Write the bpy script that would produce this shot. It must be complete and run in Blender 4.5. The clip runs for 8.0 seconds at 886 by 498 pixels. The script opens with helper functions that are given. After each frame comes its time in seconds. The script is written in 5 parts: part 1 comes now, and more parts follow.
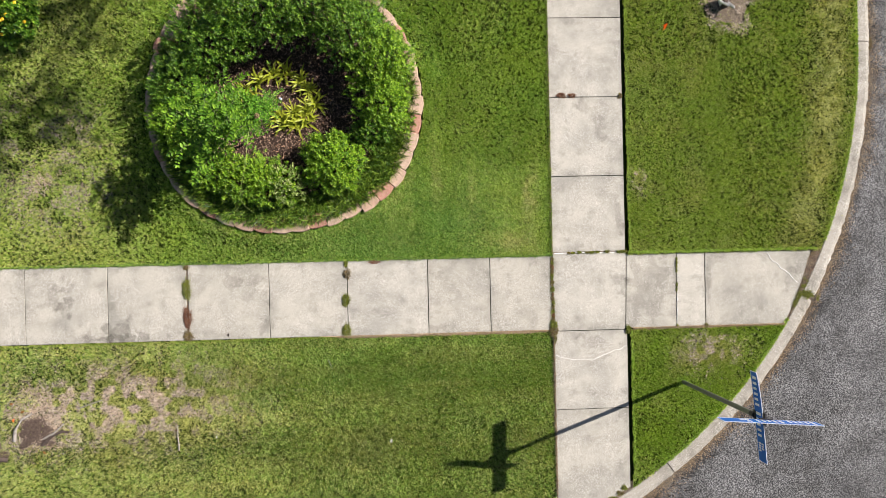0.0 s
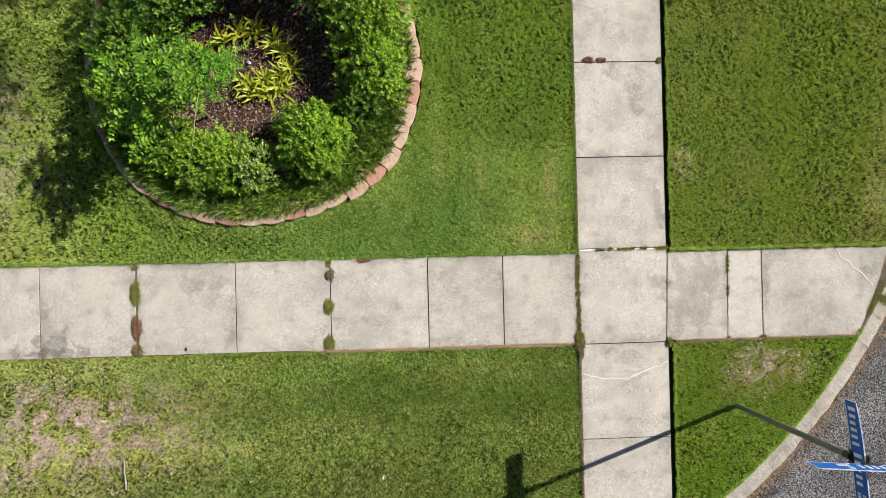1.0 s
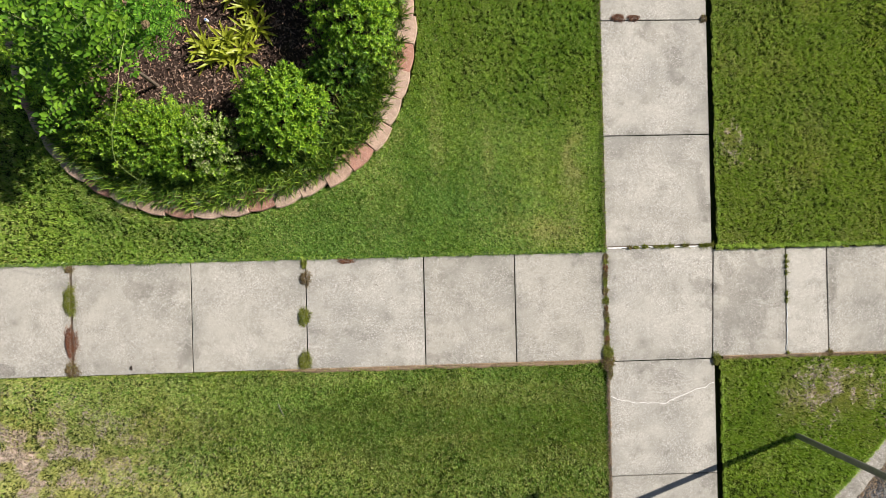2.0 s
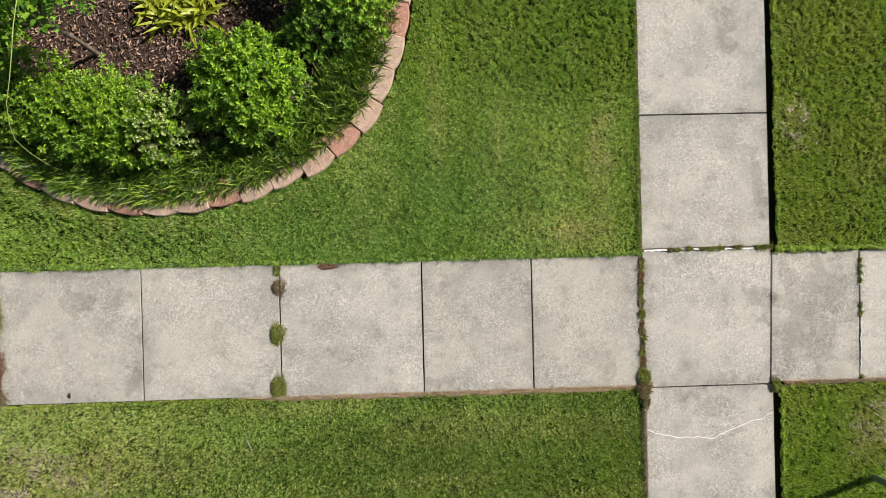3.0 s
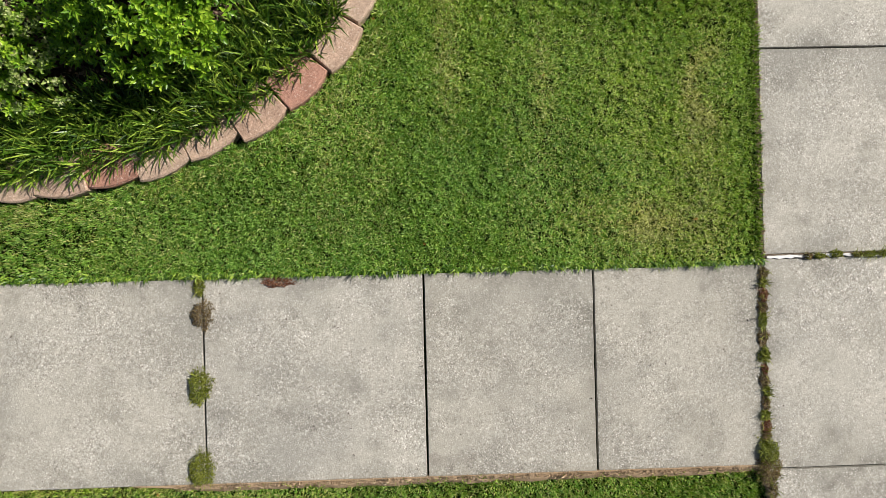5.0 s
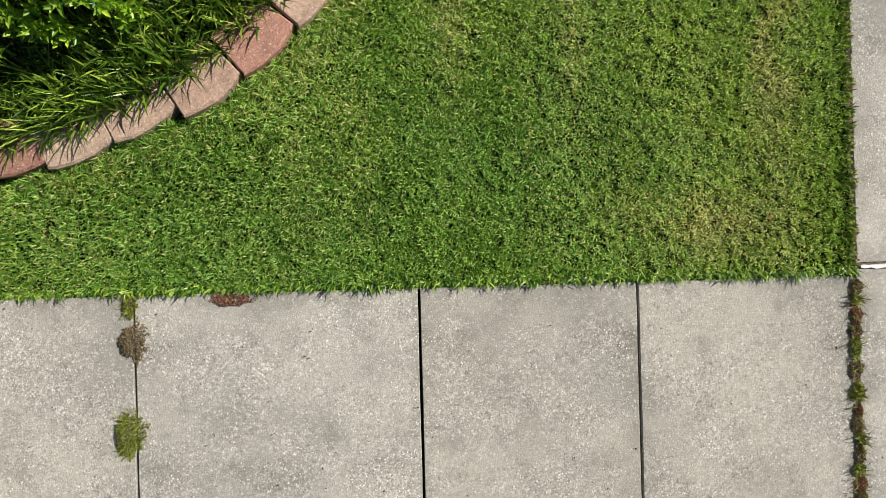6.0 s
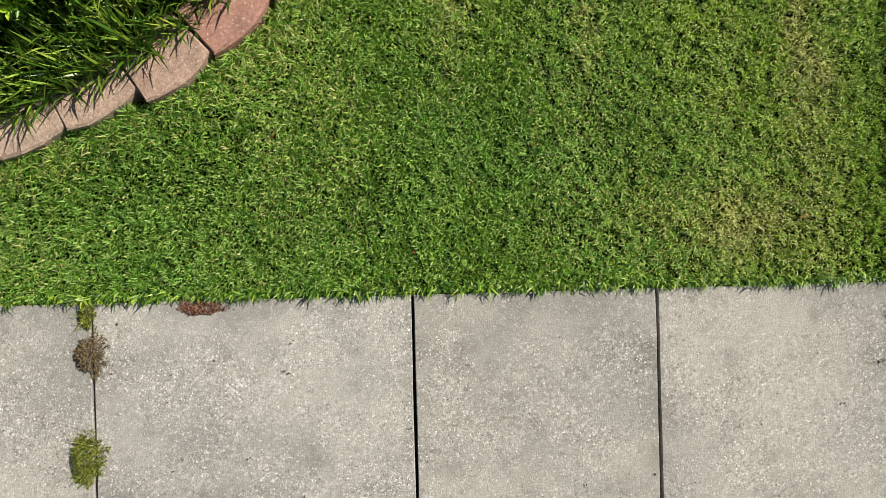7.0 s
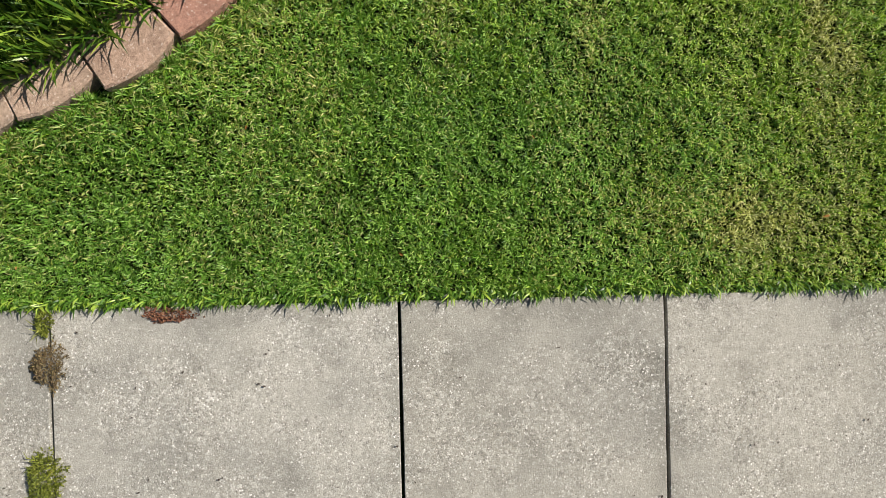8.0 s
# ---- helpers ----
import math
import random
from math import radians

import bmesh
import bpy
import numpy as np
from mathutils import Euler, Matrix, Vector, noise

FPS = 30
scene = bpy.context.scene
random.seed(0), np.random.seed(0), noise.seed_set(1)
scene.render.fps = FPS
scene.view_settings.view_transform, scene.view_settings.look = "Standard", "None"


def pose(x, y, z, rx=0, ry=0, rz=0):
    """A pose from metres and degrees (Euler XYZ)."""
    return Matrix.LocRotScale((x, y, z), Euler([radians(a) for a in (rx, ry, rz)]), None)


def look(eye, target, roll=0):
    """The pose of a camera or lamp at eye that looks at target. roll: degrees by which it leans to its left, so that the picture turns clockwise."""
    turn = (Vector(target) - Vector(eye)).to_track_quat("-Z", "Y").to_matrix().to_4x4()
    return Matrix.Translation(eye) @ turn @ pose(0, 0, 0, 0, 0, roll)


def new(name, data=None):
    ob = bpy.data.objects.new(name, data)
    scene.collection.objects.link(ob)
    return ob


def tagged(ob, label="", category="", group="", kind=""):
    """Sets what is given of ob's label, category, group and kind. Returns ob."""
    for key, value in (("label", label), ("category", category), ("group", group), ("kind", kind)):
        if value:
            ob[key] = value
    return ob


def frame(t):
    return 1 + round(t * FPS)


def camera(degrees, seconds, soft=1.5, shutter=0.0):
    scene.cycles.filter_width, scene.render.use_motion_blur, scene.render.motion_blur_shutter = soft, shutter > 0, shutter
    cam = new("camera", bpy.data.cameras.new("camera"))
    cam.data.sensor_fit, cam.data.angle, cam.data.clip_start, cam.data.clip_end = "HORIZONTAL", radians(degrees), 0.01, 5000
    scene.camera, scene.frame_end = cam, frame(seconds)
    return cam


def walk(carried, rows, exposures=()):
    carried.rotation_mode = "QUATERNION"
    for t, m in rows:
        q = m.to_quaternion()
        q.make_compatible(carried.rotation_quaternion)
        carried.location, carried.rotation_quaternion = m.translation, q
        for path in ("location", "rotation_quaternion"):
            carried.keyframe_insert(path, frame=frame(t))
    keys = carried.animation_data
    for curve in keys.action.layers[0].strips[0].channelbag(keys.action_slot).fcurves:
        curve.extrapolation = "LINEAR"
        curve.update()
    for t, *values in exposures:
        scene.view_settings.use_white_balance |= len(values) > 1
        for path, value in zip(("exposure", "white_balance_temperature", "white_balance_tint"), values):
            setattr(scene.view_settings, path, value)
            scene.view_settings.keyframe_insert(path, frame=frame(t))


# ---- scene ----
cam = camera(73.7, 8.0, 0.5)
ROWS = [
    (0.0, -0.389, -0.253, 9.784, -0.11, -2.45, -1.33),
    (0.5, -0.341, -0.306, 8.913, 0.04, -2.18, -1.36),
    (1.0, -0.338, -0.360, 8.097, 0.23, -2.28, -1.39),
    (1.5, -0.304, -0.372, 7.361, 0.17, -2.25, -1.40),
    (3.0, -0.176, -0.314, 5.549, -0.17, -1.55, -1.45),
    (3.5, -0.174, -0.306, 5.036, -0.14, -1.49, -1.47),
    (4.0, -0.196, -0.302, 4.545, -0.24, -1.63, -1.50),
    (4.5, -0.201, -0.316, 4.074, 0.04, -1.53, -1.47),
    (6.0, -0.176, -0.271, 2.780, 0.21, -1.25, -1.54),
    (6.5, -0.166, -0.271, 2.598, 0.28, -1.27, -1.57),
    (7.0, -0.162, -0.252, 2.480, -0.02, -1.42, -1.47),
    (7.5, -0.149, -0.238, 2.381, -0.26, -1.56, -1.44),
    (8.0, -0.115, -0.227, 2.276, -0.47, -1.41, -1.34),
]
walk(cam, [(t, pose(*row)) for t, *row in ROWS],
     [(0.0, 0.70, 6500, 14), (1.5, 0.55, 6500, 13), (3.0, 0.40, 6500, 12), (4.5, 0.31, 6500, 11), (6.0, 0.31, 6500, 10), (8.0, 0.30, 6500, 10)])

# ---- light ----
SUN_WAY = Vector((1.115, 0.503, 1.0)).normalized()
world = bpy.data.worlds.new("world")
scene.world = world
world.use_nodes = True
sky = world.node_tree.nodes.new("ShaderNodeTexSky")
sky.sky_type = "NISHITA"
sky.sun_disc = False
sky.sun_elevation = math.asin(SUN_WAY.z)
sky.sun_rotation = math.atan2(SUN_WAY.x, SUN_WAY.y)
world.node_tree.links.new(sky.outputs[0], world.node_tree.nodes["Background"].inputs[0])
world.node_tree.nodes["Background"].inputs[1].default_value = 0.040
sun_data = bpy.data.lights.new("sun", "SUN")
sun_data.energy, sun_data.angle, sun_data.color = 5.0, radians(0.53), (1.0, 0.945, 0.86)
sun = new("sun", sun_data)
sun.matrix_world = look(SUN_WAY * 40, (0, 0, 0))


KERB_MID, KERB_R = (-1.57, 3.0), 8.75          # the round corner of the street


# ---- node helpers ----
class Shader:
    """A node material that is built up call by call."""

    def __init__(self, name, rough=0.8, spec=0.3):
        self.mat = bpy.data.materials.new(name)
        self.mat.use_nodes = True
        self.tree = self.mat.node_tree
        self.bsdf = self.tree.nodes["Principled BSDF"]
        self.bsdf.inputs["Roughness"].default_value = rough
        self.bsdf.inputs["Specular IOR Level"].default_value = spec
        self.place = self.tree.nodes.new("ShaderNodeNewGeometry").outputs["Position"]

    def put(self, socket, value):
        if isinstance(value, bpy.types.NodeSocket):
            self.tree.links.new(value, socket)
        elif isinstance(value, (tuple, list)) and len(value) == 3 and socket.type == "RGBA":
            socket.default_value = (*value, 1)
        else:
            socket.default_value = value

    def noise(self, scale, detail=4, rough=0.6, stretch=None):
        n = self.tree.nodes.new("ShaderNodeTexNoise")
        n.inputs["Scale"].default_value, n.inputs["Detail"].default_value = scale, detail
        n.inputs["Roughness"].default_value = rough
        where = self.place
        if stretch:
            m = self.tree.nodes.new("ShaderNodeMapping")
            m.inputs["Scale"].default_value = stretch
            self.tree.links.new(where, m.inputs["Vector"])
            where = m.outputs[0]
        self.tree.links.new(where, n.inputs["Vector"])
        return n.outputs[0]

    def cells(self, scale, out="Distance"):
        n = self.tree.nodes.new("ShaderNodeTexVoronoi")
        n.inputs["Scale"].default_value = scale
        self.tree.links.new(self.place, n.inputs["Vector"])
        return n.outputs[out]

    def chips(self, scale, warp):
        """Angular bits of stone: a colour for each, and a mask that leaves the seams out."""
        n = self.tree.nodes.new("ShaderNodeTexNoise")
        n.inputs["Scale"].default_value, n.inputs["Detail"].default_value = scale * 0.9, 2
        self.tree.links.new(self.place, n.inputs["Vector"])
        off = self.tree.nodes.new("ShaderNodeVectorMath")
        off.operation = "MULTIPLY_ADD"
        self.tree.links.new(n.outputs["Color"], off.inputs[0])
        off.inputs[1].default_value = (warp, warp, warp)
        self.tree.links.new(self.place, off.inputs[2])
        out = []
        for feature, socket in (("F1", "Color"), ("DISTANCE_TO_EDGE", "Distance")):
            c = self.tree.nodes.new("ShaderNodeTexVoronoi")
            c.feature = feature
            c.inputs["Scale"].default_value = scale
            self.tree.links.new(off.outputs[0], c.inputs["Vector"])
            out.append(c.outputs[socket])
        pick = self.math("FRACT", self.math("MULTIPLY", out[0], 7.3))
        return out[0], self.math("MULTIPLY", self.ramp(out[1], (0.03, 0.0), (0.12, 1.0)), self.ramp(pick, (0.35, 0.0), (0.70, 1.0)))

    def ramp(self, value, *stops):
        n = self.tree.nodes.new("ShaderNodeValToRGB")
        while len(n.color_ramp.elements) < len(stops):
            n.color_ramp.elements.new(0.5)
        for e, (at, c) in zip(n.color_ramp.elements, stops):
            e.position, e.color = at, (*c, 1) if isinstance(c, tuple) else (c, c, c, 1)
        self.tree.links.new(value, n.inputs[0])
        return n.outputs[0]

    def mix(self, a, b, by, how="MIX"):
        n = self.tree.nodes.new("ShaderNodeMix")
        n.data_type, n.blend_type = "RGBA", how
        self.put(n.inputs[0], by), self.put(n.inputs[6], a), self.put(n.inputs[7], b)
        return n.outputs[2]

    def math(self, how, a, b=0.0):
        n = self.tree.nodes.new("ShaderNodeMath")
        n.operation = how
        self.put(n.inputs[0], a), self.put(n.inputs[1], b)
        return n.outputs[0]

    def island(self):
        return self.tree.nodes.new("ShaderNodeNewGeometry").outputs["Random Per Island"]

    def each(self):
        return self.tree.nodes.new("ShaderNodeObjectInfo").outputs["Random"]

    def colour(self, value):
        self.put(self.bsdf.inputs["Base Color"], value)
        return self

    def bump(self, value, depth, strength=1.0):
        n = self.tree.nodes.new("ShaderNodeBump")
        n.inputs["Distance"].default_value, n.inputs["Strength"].default_value = depth, strength
        self.tree.links.new(value, n.inputs["Height"])
        self.tree.links.new(n.outputs[0], self.bsdf.inputs["Normal"])
        return self

    def thin(self, value, by):
        """Lets light shine through a leaf."""
        t = self.tree.nodes.new("ShaderNodeBsdfTranslucent")
        m = self.tree.nodes.new("ShaderNodeMixShader")
        out = self.tree.nodes["Material Output"]
        self.put(t.inputs[0], value)
        m.inputs[0].default_value = by
        self.tree.links.new(self.bsdf.outputs[0], m.inputs[1])
        self.tree.links.new(t.outputs[0], m.inputs[2])
        self.tree.links.new(m.outputs[0], out.inputs["Surface"])
        return self


def leaf_material(name, dark, mid, light, rough=0.42, through_it=0.28, patch=1.1, gloss=0.4, odd=None, clump=0.7):
    s = Shader(name, rough, gloss)
    base = s.ramp(s.island(), (0.0, dark), (0.5, mid), (1.0, light))
    base = s.mix(base, s.ramp(s.noise(patch, 3), (0.34, (0.84, 0.92, 1.0)), (0.66, (1.14, 1.06, 0.90))), 0.4, "MULTIPLY")
    base = s.mix(base, s.ramp(s.noise(patch * 6, 3), (0.36, (0.82, 0.86, 0.84)), (0.62, (1.22, 1.18, 1.12))), 0.2 + 0.45 * clump, "MULTIPLY")
    base = s.mix(base, s.ramp(s.noise(patch * 17, 2), (0.38, (0.62, 0.64, 0.62)), (0.60, (1.32, 1.28, 1.15))), clump, "MULTIPLY")
    if odd:
        base = s.mix(base, odd, s.ramp(s.math("FRACT", s.math("MULTIPLY", s.island(), 37.0)), (0.90, 0.0), (0.96, 1.0)))
    s.colour(base)
    s.thin(s.mix(base, (1.0, 1.0, 0.35), 0.7, "MULTIPLY"), through_it)
    return s.mat


# grey smudges on the sidewalk: place, half width, half length; the first three are the darkest
STAINS = ((-6.08, -1.00, 0.10, 0.26), (-5.25, -1.48, 0.24, 0.15), (-5.20, -1.61, 0.55, 0.07), (-6.27, -0.92, 0.13, 0.17), (-5.72, -1.60, 0.30, 0.08), (-3.05, -0.70, 0.12, 0.14), (-2.92, -1.45, 0.10, 0.14),
          (-3.45, -0.72, 0.14, 0.12), (2.44, 2.02, 0.10, 0.12), (2.72, 1.75, 0.09, 0.34), (2.95, -0.85, 0.14, 0.10), (3.50, -1.00, 0.36, 0.55),
          (4.50, -0.95, 0.05, 0.30), (6.00, -0.76, 0.14, 0.08), (2.52, -1.86, 0.20, 0.12), (2.96, -3.14, 0.12, 0.10), (3.22, -1.60, 0.10, 0.06),
          (-0.08, -1.58, 0.14, 0.06), (3.0, 0.2, 0.06, 0.25))


def concrete(name, dark, light, pebble=0.46, margin=True):
    s = Shader(name, 0.88, 0.25)
    # each slab was cast and weathered by itself
    own = s.tree.nodes.new("ShaderNodeVectorMath")
    own.operation = "MULTIPLY_ADD"
    s.put(own.inputs[0], s.each())
    own.inputs[1].default_value = (37.0, 53.0, 0.0)
    s.tree.links.new(s.place, own.inputs[2])
    world_place, s.place = s.place, own.outputs[0]
    base = s.ramp(s.noise(1.1, 5, 0.58), (0.38, dark), (0.58, light))
    bare_part = s.ramp(s.noise(1.9, 6, 0.62), (0.40, 0.12), (0.60, 1.15))
    veil = s.ramp(s.noise(2.6, 5, 0.6), (0.50, 0.0), (0.66, 1.0))
    s.place = world_place
    bared = s.math("MULTIPLY", bare_part, pebble)
    relief = None
    for scale, warp in ((62, 0.012), (125, 0.006), (210, 0.004)):
        tone, mask = s.chips(scale, warp)
        stone = s.ramp(tone, (0.24, (0.16, 0.15, 0.13)), (0.38, (0.33, 0.305, 0.26)), (0.52, (0.43, 0.395, 0.335)), (0.64, (0.58, 0.55, 0.49)), (0.74, (0.82, 0.80, 0.75)))
        base = s.mix(base, stone, s.math("MULTIPLY", mask, bared))
        relief = mask if relief is None else s.mix(relief, mask, 0.5)
    base = s.mix(base, (0.80, 0.80, 0.79), s.math("MULTIPLY", veil, 0.8), "MULTIPLY")
    base = s.mix(base, (0.72, 0.72, 0.71), s.math("MULTIPLY", s.ramp(s.noise(5.0, 6, 0.62), (0.54, 0.0), (0.68, 1.0)), 0.75), "MULTIPLY")
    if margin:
        # greyer margins towards each slab's edges, broken up by noise
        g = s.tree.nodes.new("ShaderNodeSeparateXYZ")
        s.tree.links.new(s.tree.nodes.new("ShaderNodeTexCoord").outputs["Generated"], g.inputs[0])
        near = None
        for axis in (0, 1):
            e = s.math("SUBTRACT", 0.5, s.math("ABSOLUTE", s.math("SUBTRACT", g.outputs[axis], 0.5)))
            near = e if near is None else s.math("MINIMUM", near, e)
        margin_mask = s.math("ADD", near, s.math("MULTIPLY", s.noise(3.4, 5, 0.6), 0.42))
        base = s.mix(base, (0.80, 0.805, 0.80), s.ramp(margin_mask, (0.17, 1.0), (0.30, 0.0)), "MULTIPLY")
    wobble = s.math("MULTIPLY", s.noise(6, 4, 0.55), 2.0)
    for spot, (x, y, rx, ry) in enumerate(STAINS):
        m = s.tree.nodes.new("ShaderNodeMapping")
        m.vector_type = "TEXTURE"
        m.inputs["Location"].default_value, m.inputs["Scale"].default_value = (x, y, 0), (rx, ry, 1)
        s.tree.links.new(s.place, m.inputs["Vector"])
        d = s.tree.nodes.new("ShaderNodeVectorMath")
        d.operation = "LENGTH"
        s.tree.links.new(m.outputs[0], d.inputs[0])
        worn = s.math("SUBTRACT", wobble, s.math("ADD", s.math("MULTIPLY", d.outputs["Value"], 0.42), 0.10))
        base = s.mix(base, (0.66, 0.655, 0.65) if spot < 3 else (0.80, 0.795, 0.79), s.ramp(worn, (0.45, 0.0), (0.58, 1.0)), "MULTIPLY")
    base = s.mix(base, s.ramp(s.noise(34, 8, 0.85), (0.32, (0.66, 0.65, 0.63)), (0.68, (1.20, 1.20, 1.20))), 0.6, "MULTIPLY")
    tone, mask = s.chips(165, 0.004)
    few = s.ramp(s.math("FRACT", s.math("MULTIPLY", tone, 31.7)), (0.66, 0.0), (0.72, 1.0))
    stone = s.ramp(tone, (0.36, (0.14, 0.13, 0.115)), (0.46, (0.40, 0.365, 0.31)), (0.54, (0.72, 0.69, 0.63)), (0.66, (0.92, 0.90, 0.86)))
    base = s.mix(base, stone, s.math("MULTIPLY", s.math("MULTIPLY", mask, few), s.math("ADD", 0.25, s.math("MULTIPLY", bare_part, 0.5))))
    fleck = s.math("MULTIPLY", s.ramp(s.cells(21), (0.045, 1.0), (0.075, 0.0)), s.ramp(s.cells(21, "Color"), (0.62, 0.0), (0.66, 1.0)))
    base = s.mix(base, (0.06, 0.05, 0.045), fleck)
    base = s.mix(base, s.ramp(s.each(), (0.0, (0.95, 0.945, 0.93)), (1.0, (1.05, 1.05, 1.05))), 1.0, "MULTIPLY")
    s.colour(base)
    s.bump(s.mix(s.noise(120, 4, 0.8), relief, 0.35), 0.004, 0.7)
    return s.mat


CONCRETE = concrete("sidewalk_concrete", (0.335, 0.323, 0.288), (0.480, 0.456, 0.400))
KERB = concrete("kerb_concrete", (0.215, 0.202, 0.172), (0.375, 0.350, 0.305), 0.4, False)


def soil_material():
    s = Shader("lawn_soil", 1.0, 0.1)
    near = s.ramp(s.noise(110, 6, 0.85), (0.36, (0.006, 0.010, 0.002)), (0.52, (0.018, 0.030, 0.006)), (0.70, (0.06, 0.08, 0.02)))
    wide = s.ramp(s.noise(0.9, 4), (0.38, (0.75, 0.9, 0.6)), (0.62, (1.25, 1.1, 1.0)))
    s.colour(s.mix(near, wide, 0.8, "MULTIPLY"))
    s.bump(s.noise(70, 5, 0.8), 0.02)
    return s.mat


def turf_material():
    s = Shader("far_turf", 0.9, 0.2)
    fine = s.ramp(s.noise(26, 6, 0.8), (0.36, (0.03, 0.06, 0.008)), (0.52, (0.10, 0.18, 0.018)), (0.68, (0.22, 0.32, 0.05)))
    s.colour(s.mix(fine, s.ramp(s.noise(0.6, 5), (0.36, (0.85, 0.95, 0.9)), (0.64, (1.25, 1.1, 1.0))), 0.9, "MULTIPLY"))
    s.bump(s.noise(26, 6, 0.8), 0.05)
    return s.mat


SOIL = soil_material()
TURF = turf_material()


def bare_soil_material(name, dark, mid, light, relief=0.02):
    s = Shader(name, 1.0, 0.1)
    s.colour(s.ramp(s.noise(34, 6, 0.8), (0.3, dark), (0.52, mid), (0.74, light)))
    s.bump(s.noise(50, 5, 0.8), relief)
    return s.mat


BARE = bare_soil_material("bare_soil", (0.07, 0.054, 0.04), (0.19, 0.152, 0.115), (0.38, 0.32, 0.25))
EDGE_DIRT = bare_soil_material("edge_dirt", (0.29, 0.205, 0.125), (0.38, 0.275, 0.175), (0.47, 0.355, 0.24), 0.003)
ROOT_DIRT = bare_soil_material("root_dirt", (0.045, 0.032, 0.026), (0.11, 0.080, 0.064), (0.24, 0.18, 0.145))


def asphalt_material():
    s = Shader("asphalt", 0.85, 0.35)
    base = s.ramp(s.noise(48, 5, 0.75), (0.42, (0.008, 0.008, 0.009)), (0.50, (0.060, 0.061, 0.063)), (0.58, (0.265, 0.266, 0.264)))
    stone = s.math("MULTIPLY", s.ramp(s.cells(56), (0.22, 1.0), (0.36, 0.0)), s.ramp(s.cells(56, "Color"), (0.45, 0.0), (0.55, 0.9)))
    base = s.mix(base, s.ramp(s.cells(56, "Color"), (0.5, (0.115, 0.116, 0.116)), (0.75, (0.225, 0.223, 0.216)), (0.95, (0.58, 0.565, 0.535))), stone)
    base = s.mix(base, s.ramp(s.noise(2.6, 9, 0.72), (0.36, (0.62, 0.61, 0.60)), (0.56, (1.14, 1.14, 1.15))), 0.9, "MULTIPLY")
    base = s.mix(base, s.ramp(s.noise(0.7, 4), (0.38, (0.76, 0.76, 0.77)), (0.62, (1.18, 1.18, 1.19))), 1.0, "MULTIPLY")
    # black bleed and brown washed-in dirt along the kerb
    d = s.tree.nodes.new("ShaderNodeVectorMath")
    d.operation = "DISTANCE"
    flat = s.tree.nodes.new("ShaderNodeVectorMath")
    flat.operation = "MULTIPLY"
    flat.inputs[1].default_value = (1, 1, 0)
    s.tree.links.new(s.place, flat.inputs[0])
    s.tree.links.new(flat.outputs[0], d.inputs[0])
    d.inputs[1].default_value = (*KERB_MID, 0)
    off = s.math("SUBTRACT", d.outputs["Value"], KERB_R + 0.28)
    bleed = s.math("ADD", off, s.math("MULTIPLY", s.noise(2.4, 8, 0.72), 1.5))
    base = s.mix(base, (0.40, 0.395, 0.39), s.ramp(bleed, (0.80, 1.0), (0.96, 0.0)), "MULTIPLY")
    wash = s.math("ADD", off, s.math("MULTIPLY", s.noise(3.5, 7, 0.7), 0.5))
    base = s.mix(base, s.ramp(s.noise(50, 5, 0.8), (0.35, (0.08, 0.062, 0.046)), (0.65, (0.36, 0.285, 0.21))), s.math("MULTIPLY", s.ramp(wash, (0.22, 1.0), (0.38, 0.0)), 0.75))
    s.colour(base)
    s.bump(s.mix(s.noise(48, 5, 0.75), stone, 0.4), 0.018)
    return s.mat


ASPHALT = asphalt_material()


def block_material(name, *tones):
    s = Shader(name, 0.92, 0.2)
    base = s.ramp(s.each(), *[(k / (len(tones) - 1), c) for k, c in enumerate(tones)])
    base = s.mix(base, s.ramp(s.noise(9, 6, 0.7), (0.3, (0.68, 0.67, 0.66)), (0.68, (1.14, 1.13, 1.12))), 0.9, "MULTIPLY")
    base = s.mix(base, s.ramp(s.noise(75, 6, 0.8), (0.34, (0.66, 0.64, 0.62)), (0.66, (1.24, 1.24, 1.24))), 0.9, "MULTIPLY")
    tone, mask = s.chips(150, 0.005)
    grit = s.math("MULTIPLY", mask, s.ramp(s.math("FRACT", s.math("MULTIPLY", tone, 23.1)), (0.62, 0.0), (0.70, 1.0)))
    base = s.mix(base, s.ramp(tone, (0.35, (0.20, 0.11, 0.08)), (0.5, (0.52, 0.38, 0.30)), (0.66, (0.80, 0.70, 0.60))), s.math("MULTIPLY", grit, 0.5))
    s.colour(base)
    s.bump(s.mix(s.noise(150, 6, 0.85), s.noise(22, 4, 0.6), 0.4), 0.007)
    return s.mat


BLOCK = block_material("tan_edging_block", (0.50, 0.355, 0.265), (0.55, 0.415, 0.32), (0.49, 0.335, 0.25), (0.54, 0.40, 0.31))
BLOCK_RED = block_material("reddish_edging_block", (0.44, 0.235, 0.175), (0.48, 0.265, 0.20))


def plain(name, base, rough=0.5, metal=0.0, scale=20.0, vary=0.25, spec=0.4):
    s = Shader(name, rough, spec)
    s.bsdf.inputs["Metallic"].default_value = metal
    lo = tuple(c * (1 - vary) for c in base)
    hi = tuple(min(1.0, c * (1 + vary)) for c in base)
    s.colour(s.ramp(s.noise(scale, 5, 0.65), (0.3, lo), (0.7, hi)))
    s.bump(s.noise(scale * 6, 4), 0.001)
    return s.mat


